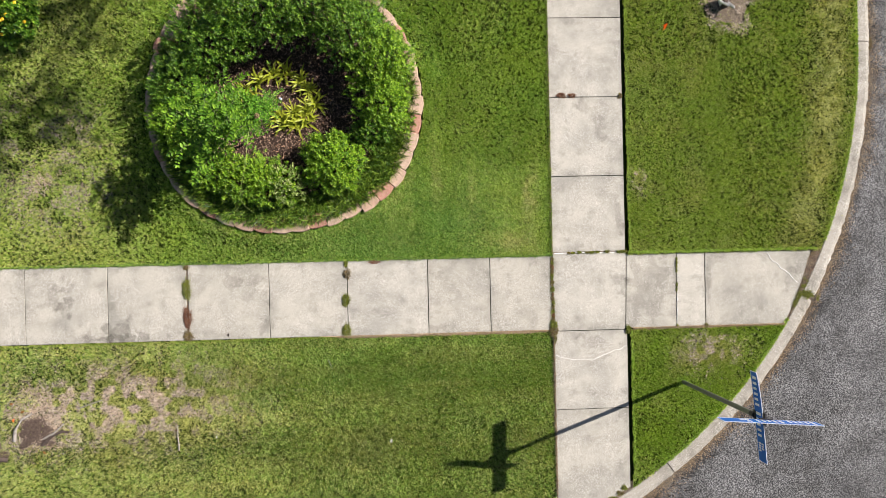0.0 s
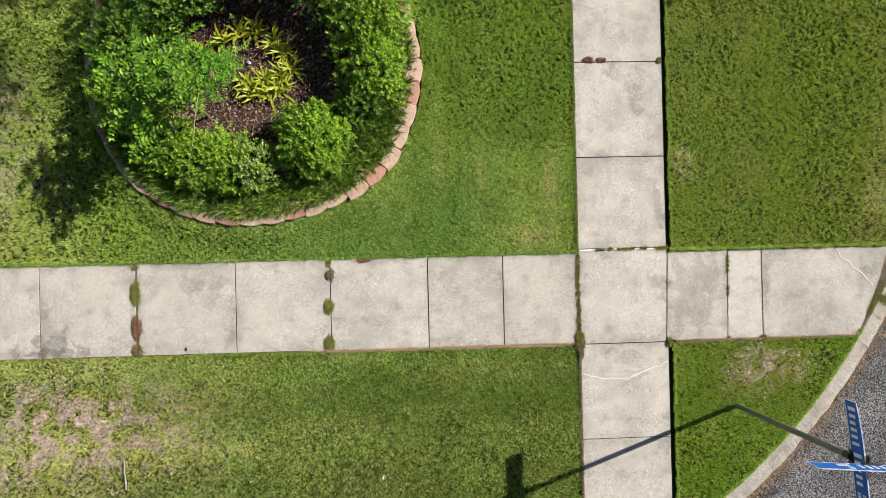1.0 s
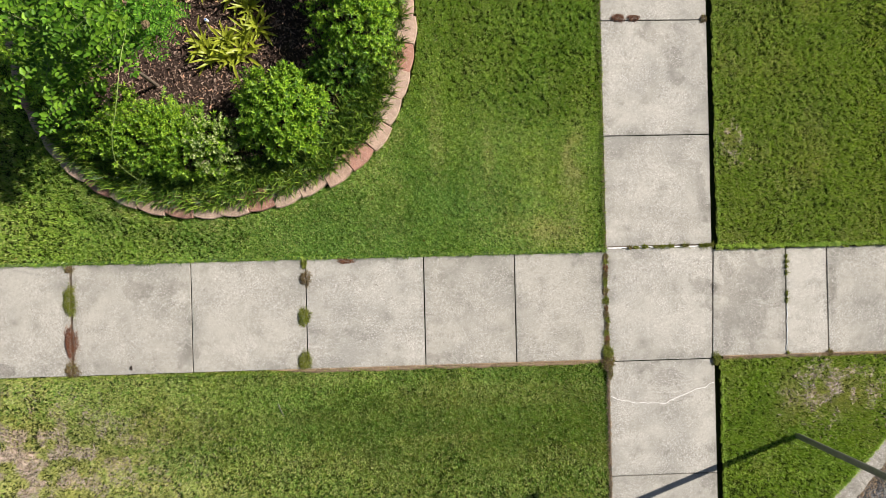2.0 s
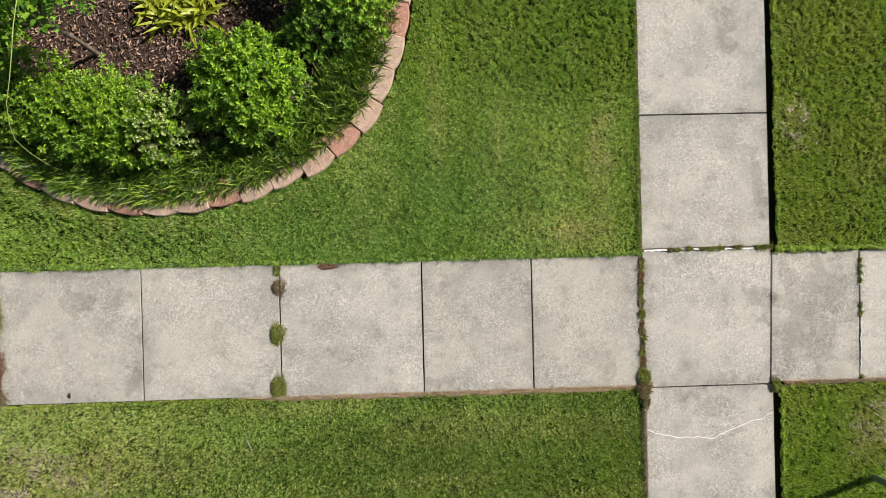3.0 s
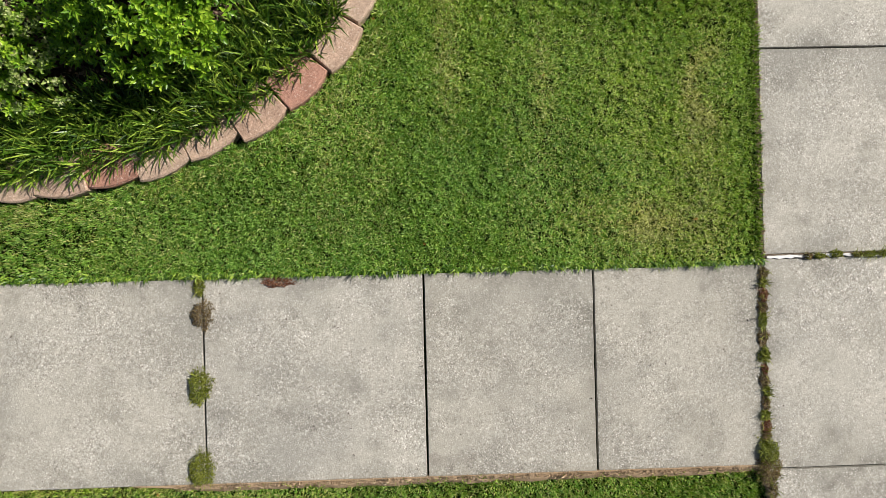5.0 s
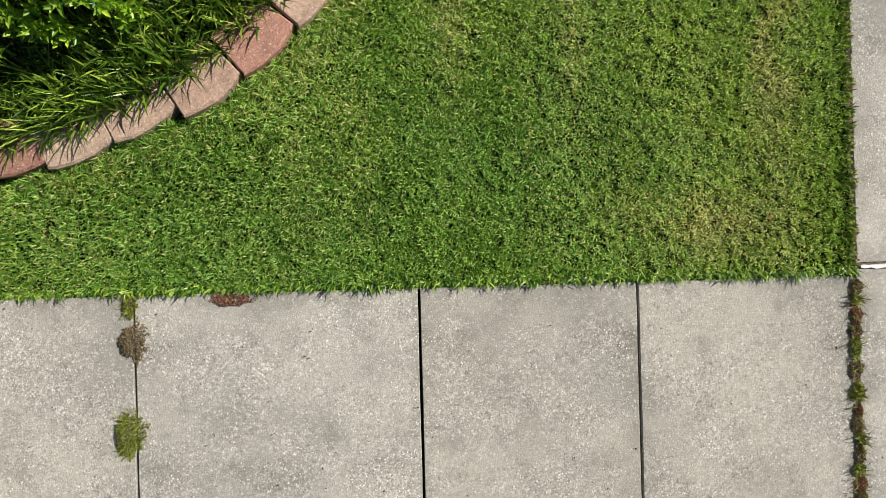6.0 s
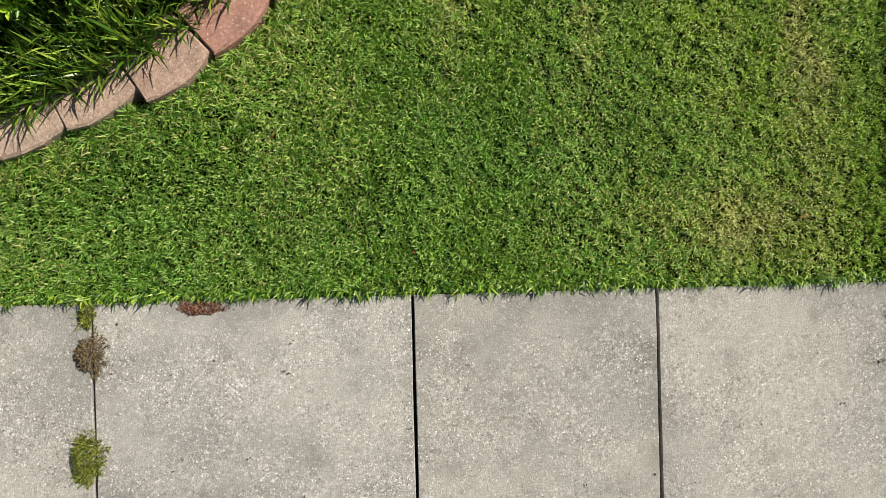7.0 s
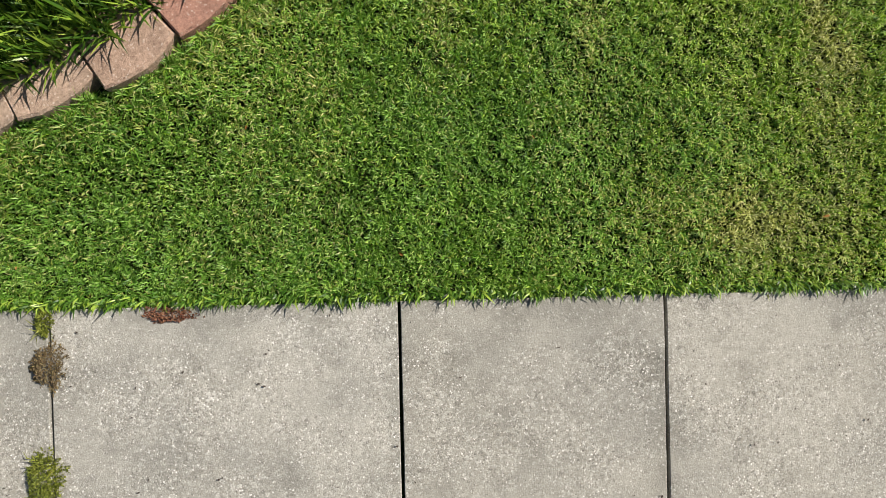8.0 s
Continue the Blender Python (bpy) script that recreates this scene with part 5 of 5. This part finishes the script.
# ---- street sign ----
def street_sign():
    lean = Vector((-0.078, 0.0595, 1.0)).normalized()
    thing = empty("street_sign", (4.012, -2.608, PAD_Z), "leaning grey post with two crossed blue street blades", "street sign")
    thing.matrix_basis = Matrix.Translation((4.012, -2.608, PAD_Z)) @ Vector((0, 0, 1)).rotation_difference(lean).to_matrix().to_4x4() @ pose(0, 0, 0, 0, 0, -3.6)
    v, f = tube_arrays([(0, 0, -0.25), (0, 0, 0.4), (0, 0, 1.4), (0, 0, 2.47)], (0.033,) * 4, 16)
    part("post", array_mesh("post", v, f, STEEL), STEEL, thing)
    bm = bmesh.new()
    bmesh.ops.create_cone(bm, cap_ends=True, segments=16, radius1=0.041, radius2=0.038, depth=0.09, matrix=Matrix.Translation((0, 0, 2.455)))
    part("post_cap", bm, BLACK, thing, "dark post cap")
    part("bracket", box_bmesh(0.030, 0.15, 0.055, (0, 0, 2.50), 0.006), BLACK, thing, "dark blade bracket")
    cross = box_bmesh(0.030, 0.15, 0.05, (0, 0, 2.738), 0.006)
    bmesh.ops.create_cube(cross, size=1, matrix=Matrix.Translation((0, 0, 2.765)) @ Matrix.Diagonal((0.15, 0.030, 0.045, 1)))
    part("bracket", cross, BLACK, thing, "dark crossed bracket")

    def blade(length, height, z, turn, words, small, bend):
        """A thin blade along x, its faces looking along -y and +y."""
        n = 24
        hx, r = length / 2, 0.025
        outline = []
        for cx, cz, a0 in ((hx - r, height - r, 0), (-hx + r, height - r, 90), (-hx + r, r, 180), (hx - r, r, 270)):
            outline += [(cx + r * math.cos(radians(a0 + s * 22.5)), cz + r * math.sin(radians(a0 + s * 22.5))) for s in range(5)]

        def bent(x, y, zz):
            k = max(0.0, (-x - 0.10) / hx)
            return x, y + bend * k * k * (0.4 + zz / height), zz

        def sheet(bm, pts, y0, y1):
            lo = [bm.verts.new(bent(x, y0, zz)) for x, zz in pts]
            hi = [bm.verts.new(bent(x, y1, zz)) for x, zz in pts]
            m = len(pts)
            for i in range(m):
                bm.faces.new((lo[i], lo[(i + 1) % m], hi[(i + 1) % m], hi[i]))
            return lo, hi

        bm = bmesh.new()
        cols = np.linspace(-hx, hx, n).tolist()
        for x0, x1 in zip(cols, cols[1:]):
            pts = [(x0, 0.0), (x1, 0.0), (x1, height), (x0, height)]
            lo, hi = sheet(bm, pts, -0.003, 0.003)
            bm.faces.new(lo[::-1]), bm.faces.new(hi)
        bmesh.ops.remove_doubles(bm, verts=bm.verts[:], dist=0.0005)
        ob = part("blade", bm, BLUE, thing, "blue blade with white border")
        ob.matrix_basis = pose(0, 0, z, 0, 0, turn)
        rim = bmesh.new()
        for x0, x1 in zip(cols, cols[1:]):
            for z0, z1 in ((0.0, 0.005), (height - 0.005, height)):
                lo, hi = sheet(rim, [(x0, z0), (x1, z0), (x1, z1), (x0, z1)], -0.0042, 0.0042)
                rim.faces.new(lo[::-1]), rim.faces.new(hi)
        for s in (-1, 1):
            a, b = sorted((s * hx, s * (hx - 0.005)))
            lo, hi = sheet(rim, [(a, 0.0), (b, 0.0), (b, height), (a, height)], -0.0041, 0.0041)
            rim.faces.new(lo[::-1]), rim.faces.new(hi)
        part("border", rim, WHITE, ob, "thin white border")

        def letter(xa, xb, z0, z1, face):
            """One raised bar in place of a letter, on one face of the blade."""
            y0, y1 = (-0.0062, -0.0028) if face < 0 else (0.0028, 0.0062)
            if face > 0:
                xa, xb = -xb, -xa
            mark = bmesh.new()
            lo, hi = sheet(mark, [(xa, z0), (xb, z0), (xb, z1), (xa, z1)], y0, y1)
            mark.faces.new(lo[::-1]), mark.faces.new(hi)
            part("letter", mark, WHITE, ob, "white letter bar")

        for face in (-1, 1):
            x = -hx + 0.06
            for count in words:
                for i in range(count):
                    tall = height * (0.58 if i == 0 else (0.44, 0.50, 0.42, 0.46)[i % 4])
                    letter(x, x + (0.030 if i else 0.036), height * 0.2, height * 0.2 + tall, face)
                    x += 0.066 if i else 0.074
                x += 0.040
            for row, count in enumerate(small):
                for i in range(count):
                    zz = height * (0.55 - 0.37 * row)
                    letter(x + 0.03 * i, x + 0.03 * i + 0.019, zz, zz + height * 0.24, face)

    blade(1.12, 0.200, 2.50, -84, (6, 5), (3, 4), -0.03)
    blade(1.17, 0.200, 2.765, 180, (5, 5), (2, 4), 0.0)


street_sign()

# tuft of taller grass round the post's foot
n = 420
a, r = rs.rand(n) * 6.28, np.abs(rs.randn(n)) * 0.055 + 0.025
v, f = blade_arrays(np.c_[3.994 + np.cos(a) * r, -2.608 + np.sin(a) * r, np.full(n, PAD_Z)], rs.uniform(0.05, 0.12, n), rs.uniform(0.004, 0.007, n), np.radians(rs.uniform(15, 70, n)), rs, 2)
top("grass_tuft", array_mesh("grass_tuft", v, f, LAWN), LAWN, "taller uncut grass tuft round the sign post", "grass", kind="stuff")


# ---- marker flag, stump, roots, twigs ----
def dirt_patch(at, rx, ry, label, seed, z, mat=BARE):
    bm = bmesh.new()
    rings = []
    for k in range(6):
        s = 1 - k / 5.5
        rings.append([bm.verts.new((at[0] + math.cos(a) * rx * s * (0.85 + 0.55 * noise.noise((math.cos(a) * 2.2, math.sin(a) * 2.2, seed)) + 0.2 * noise.noise((math.cos(a) * 7, math.sin(a) * 7, seed))),
                                    at[1] + math.sin(a) * ry * s * (0.85 + 0.55 * noise.noise((math.cos(a) * 2.2, math.sin(a) * 2.2, seed)) + 0.2 * noise.noise((math.cos(a) * 7, math.sin(a) * 7, seed))),
                                    z - 0.016 + 0.016 * (1 - s * s) + 0.012 * (k > 0) + 0.012 * noise.noise((math.cos(a) * s * 3, math.sin(a) * s * 3, seed + 4)))) for a in np.linspace(0, 2 * math.pi, 28, endpoint=False).tolist()])
    for lo, hi in zip(rings, rings[1:]):
        for i in range(28):
            bm.faces.new((lo[i], lo[(i + 1) % 28], hi[(i + 1) % 28], hi[i]))
    bm.faces.new(rings[-1])
    top("dirt", bm, mat, label, "soil", kind="structure")


dirt_patch((4.98, 3.70), 0.44, 0.46, "bare dry dirt round a stump in the lawn", 1.0, PAD_Z)
dirt_patch((-6.58, -3.10), 0.36, 0.30, "bare dark dirt over tree roots", 5.0, GROUND_Z + 0.022, ROOT_DIRT)
dirt_patch((-7.45, -3.45), 0.45, 0.28, "bare dark dirt over tree roots", 8.0, GROUND_Z + 0.022, ROOT_DIRT)



def thatch(at, rx, ry, count, grain, seed, label):
    """Matted dead grass, lying flat in ragged patches."""
    rg = np.random.RandomState(seed)
    x, y = at[0] + rg.randn(count) * rx * 0.5, at[1] + rg.randn(count) * ry * 0.5
    keep = on_lawn(x, y) & (rg.rand(count) < step(0.38, 0.62, field(x, y, grain, seed)))
    x, y = x[keep], y[keep]
    n = len(x)
    v, f = blade_arrays(np.c_[x, y, ground_z(x, y) + 0.006 + rg.rand(n) * 0.022], rg.uniform(0.018, 0.055, n), rg.uniform(0.003, 0.009, n), np.radians(rg.uniform(80, 94, n)), rg, 1)
    top("dry_thatch", array_mesh("dry_thatch", v, f, THATCH), THATCH, label, "thatch", kind="stuff")


thatch((-5.25, -2.70), 1.8, 0.72, 32000, 0.11, 21, "grey-tan matted dead grass in a worn lawn patch")
thatch((-6.65, -2.95), 0.8, 0.6, 6000, 0.25, 22, "brown matted dead grass over tree roots")
thatch((-6.75, 1.35), 0.9, 1.1, 7000, 0.30, 23, "grey matted dead grass in thin lawn")
thatch((-6.2, 0.75), 0.9, 0.6, 6500, 0.20, 27, "grey matted dead grass in thin lawn")
thatch((-5.9, 1.6), 0.6, 0.6, 2200, 0.22, 25, "grey matted dead grass in thin lawn")
thatch((4.52, -2.10), 0.62, 0.36, 3400, 0.10, 26, "pale matted dead grass in the lawn wedge")

thatch((3.34, 0.80), 0.16, 0.24, 380, 0.06, 28, "pale pinkish dead grass in a worn spot")

# bleached strip of cut grass inside the kerb
n = 26000
u = rs.uniform(-4.5, 3.3, n)
o = -0.48 + rs.randn(n) * 0.17
xy = np.array([kerb_at(a, b) for a, b in zip(u.tolist(), o.tolist())])
keep = rs.rand(n) < step(0.25, 0.7, field(xy[:, 0], xy[:, 1], 0.10, 29)) * (0.35 + 0.65 * field(xy[:, 0], xy[:, 1], 0.5, 30))
xy = xy[keep & (xy[:, 1] > WALK_N + 0.05)]
n = len(xy)
v, f = blade_arrays(np.c_[xy, PAD_Z + 0.012 + rs.rand(n) * 0.022], rs.uniform(0.02, 0.05, n), rs.uniform(0.005, 0.009, n), np.radians(rs.uniform(74, 94, n)), rs, 1)
top("dry_grass", array_mesh("dry_grass", v, f, STRAW), STRAW, "bleached cut blades in a strip inside the kerb", "grass", kind="stuff")

# straw over the dirt round the stump
n = 3400
a, r = rs.rand(n) * 6.28, np.sqrt(rs.rand(n)) * 0.62
keep = rs.rand(n) < step(0.35, 0.6, field(np.cos(a) * r + 5, np.sin(a) * r + 5, 0.16, 88)) * step(0.62, 0.30, r)
a, r = a[keep], r[keep]
n = len(a)
v, f = blade_arrays(np.c_[4.98 + np.cos(a) * r, 3.68 + np.sin(a) * r, PAD_Z + 0.015 + 0.03 * rs.rand(n)], rs.uniform(0.04, 0.11, n), rs.uniform(0.003, 0.006, n), np.radians(rs.uniform(72, 90, n)), rs, 1)
top("dry_thatch", array_mesh("dry_thatch", v, f, THATCH), THATCH, "matted dry straw on bare dirt", "thatch", kind="stuff")

stump = empty("stump", (4.84, 3.74, PAD_Z), "dark split stump with pale grey splinters", "stump")
bm = bmesh.new()
bmesh.ops.create_cone(bm, cap_ends=True, segments=14, radius1=0.10, radius2=0.06, depth=0.18, matrix=Matrix.Translation((0, 0, 0.07)))
for vt in bm.verts:
    vt.co += Vector((noise.noise(vt.co * 9), noise.noise(vt.co * 9 + Vector((5, 0, 0))), noise.noise(vt.co * 7))) * 0.035
part("trunk", bm, DARK_WOOD, stump)
for k, (x, y, h, turn) in enumerate(((-0.06, -0.05, 0.16, 20), (0.05, -0.08, 0.17, -30), (0.04, 0.05, 0.19, 70), (-0.05, 0.06, 0.16, 110), (-0.10, 0.0, 0.13, 60))):
    s = box_bmesh(0.085, 0.034, 0.20, (0, 0, 0), 0.010)
    for vt in s.verts:
        vt.co.x *= 1 - max(0, vt.co.z) * 5
    part("splinter", s, PALE_WOOD, stump, "pale grey splinter").matrix_basis = pose(x, y, h, 50 - k * 22, 62 - k * 17, turn)

flag = empty("marker_flag", (3.655, 3.245, PAD_Z), "small orange marker flag on wire standing in the lawn", "marker flag")
v, f = tube_arrays([(0, 0, -0.05), (0.004, 0, 0.22), (0, 0.004, 0.50)], (0.0025,) * 3, 6)
part("wire", array_mesh("wire", v, f, WOOD_GREY), WOOD_GREY, flag, "thin wire")
bm = bmesh.new()
cols = [(bm.verts.new((0.012 * math.sin(k), -0.019 * k, 0.385 - 0.006 * k)), bm.verts.new((0.014 + 0.010 * math.sin(k * 1.3), -0.019 * k, 0.495 - 0.006 * k))) for k in range(5)]
for (a, b), (c, d) in zip(cols, cols[1:]):
    bm.faces.new((a, b, d, c))
bmesh.ops.solidify(bm, geom=bm.faces[:], thickness=0.0015)
part("vinyl", bm, ORANGE, flag, "crumpled orange vinyl")


def stick(points, radius, mat, name, label, category):
    v, f = tube_arrays(points, np.linspace(radius, radius * 0.6, len(points)), 7)
    top(name, array_mesh(name, v, f, mat), mat, label, category)


stick([(-4.345, -3.46, 0.0), (-4.335, -3.36, 0.018), (-4.355, -3.22, 0.012), (-4.350, -3.06, 0.02)], 0.013, WOOD_GREY, "twig", "pale weathered twig lying in the grass", "twig")
stick([(-1.90, -2.05, 0.012), (-1.87, -2.12, 0.018), (-1.84, -2.19, 0.01)], 0.006, WOOD_GREY, "twig", "short pale twig lying in the grass", "twig")
stick([(-5.92, -2.72, 0.0), (-5.75, -2.66, 0.012), (-5.55, -2.60, 0.004)], 0.010, WOOD_GREY, "twig", "pale dry twig on thin grass", "twig")
stick([(-6.95, -3.22, -0.02), (-6.90, -3.02, 0.035), (-6.80, -2.86, 0.02), (-6.66, -2.78, -0.02)], 0.030, WOOD_GREY, "root", "grey weathered tree root on the surface", "root")
stick([(-6.52, -3.30, -0.02), (-6.36, -3.16, 0.025), (-6.20, -3.08, 0.012), (-6.08, -3.10, -0.02)], 0.030, DARK_WOOD, "root", "dark weathered tree root on the surface", "root")
stick([(-6.50, -3.20, -0.02), (-6.30, -3.10, 0.04), (-6.16, -2.96, -0.01)], 0.020, WOOD_GREY, "root", "thin grey tree root on the surface", "root")
stick([(-7.70, -3.50, -0.02), (-7.35, -3.46, 0.03), (-7.05, -3.52, -0.02)], 0.06, DARK_WOOD, "root", "dark weathered tree root on the surface", "root")


def fallen_leaf(at, size, turn, mat, label):
    n = 1
    v, f = leaf_arrays(np.zeros((n, 3)), np.array([[1.0, 0.0, 0.12]]), np.array([[0.1, 0.1, 1.0]]), np.array([size]), np.array([size * 0.55]), 0.35)
    bm = bmesh.new()
    vs = [bm.verts.new(c) for c in v.tolist()]
    for q in f.tolist():
        bm.faces.new([vs[i] for i in q])
    bmesh.ops.solidify(bm, geom=bm.faces[:], thickness=0.0012)
    ob = top("fallen_leaf", bm, mat, label, "leaf", "fallen leaves")
    ob.matrix_basis = pose(*at, 0, 0, turn)


fallen_leaf((-0.90, -3.46, 0.022), 0.085, 80, WHITE_FILL, "pale bleached leaf lying on the lawn")
fallen_leaf((-3.72, -3.28, 0.02), 0.05, 100, WHITE_FILL, "small pale bleached leaf lying on the lawn")
for k, (x, y) in enumerate(((-6.98, -2.60), (-6.93, -2.90), (-6.42, -3.42), (-6.75, -2.72))):
    fallen_leaf((x, y, 0.03), 0.07, k * 70, ORANGE if k == 1 else FALLEN, "orange fallen leaf on bare dirt")
fallen_leaf((-3.50, -1.63, 0.006), 0.06, 95, DARK_WOOD, "small dark dry leaf at the sidewalk edge")

# ---- yellow-flowered shrub at the lawn's edge ----
lantana = shrub("flowering_shrub", (-6.74, 3.58), (0.44, 0.42, 0.46), 420, SHRUB_DEEP, "low green shrub with small yellow flowers", 91, base=GROUND_Z, long=(0.03, 0.05), slim=0.6)
rg = random.Random(4)
for k in range(16):
    a, s = rg.uniform(0, 6.28), rg.uniform(0.3, 0.95)
    bm = bmesh.new()
    bmesh.ops.create_icosphere(bm, subdivisions=2, radius=0.026)
    for vt in bm.verts:
        vt.co *= 1 + 0.35 * noise.noise(vt.co * 90)
        vt.co.z *= 0.55
    part("flower", bm, YELLOW, lantana, "yellow flower head").location = (0.44 * s * math.cos(a), 0.42 * s * math.sin(a), 0.46 * math.sqrt(1 - s * s * 0.8) + 0.02)


# ---- shade tree beyond the bed ----
def shade_tree(at, middle, seed):
    rg = np.random.RandomState(seed)
    thing = empty("tree", (at[0], at[1], GROUND_Z), "open-crowned tree that throws dappled shade over the lawn", "tree")
    foot = Vector((at[0], at[1], GROUND_Z))
    head = Vector(middle) - foot
    fork = head * 0.72
    limbs = [tube_arrays([(0, 0, -0.2), tuple(fork * 0.4), tuple(fork), tuple(fork * 1.2)], (0.12, 0.10, 0.07, 0.03), 10)]
    P = []
    # tufts of the open crown: where the shade of each falls, its spread and its sprigs
    for x, y, spread, sprigs in ((-6.15, 2.10, 0.25, 46), (-6.50, 2.25, 0.24, 40), (-5.98, 1.80, 0.20, 28), (-6.35, 1.85, 0.22, 34), (-5.58, 3.06, 0.10, 14), (-5.25, 2.15, 0.16, 10),
                                 (-6.90, 1.43, 0.18, 30), (-6.85, 2.70, 0.25, 16), (-7.25, 3.10, 0.30, 44), (-6.20, 3.60, 0.20, 22), (-5.90, 3.85, 0.20, 22), (-6.60, 3.35, 0.20, 20),
                                 (-5.70, 2.52, 0.14, 8), (-7.30, 2.00, 0.30, 36), (-6.2, 4.3, 0.35, 44), (-7.2, 4.2, 0.35, 44)):
        h = rg.uniform(6.4, 7.5)
        tip = Vector((x + h * SUN_WAY.x / SUN_WAY.z, y + h * SUN_WAY.y / SUN_WAY.z, h)) - foot
        limbs.append(tube_arrays([tuple(fork * rg.uniform(0.95, 1.15)), tuple((fork * 1.15 + tip) / 2 + Vector((0, 0, 0.15))), tuple(tip)], (0.022, 0.014, 0.005), 6))
        sprigs = int(sprigs * 0.8)
        P.append(np.array(tip) + rg.randn(sprigs, 3) * np.array([spread, spread, 0.2]))
    P = np.concatenate(P)
    v, f = sprig_leaves(P, unit(rg.randn(len(P), 3) + np.array([0, 0, 0.6])), rg, 8, 0.10, (0.06, 0.10), 0.5)
    part("crown", array_mesh("crown", v, f, TREE_LEAF), TREE_LEAF, thing)
    v, f = joined(limbs)
    part("trunk", array_mesh("trunk", v, f, BARK), BARK, thing, "brown trunk and limbs")


shade_tree((0.6, 7.95), (0.8, 6.62, 7.0), 5)
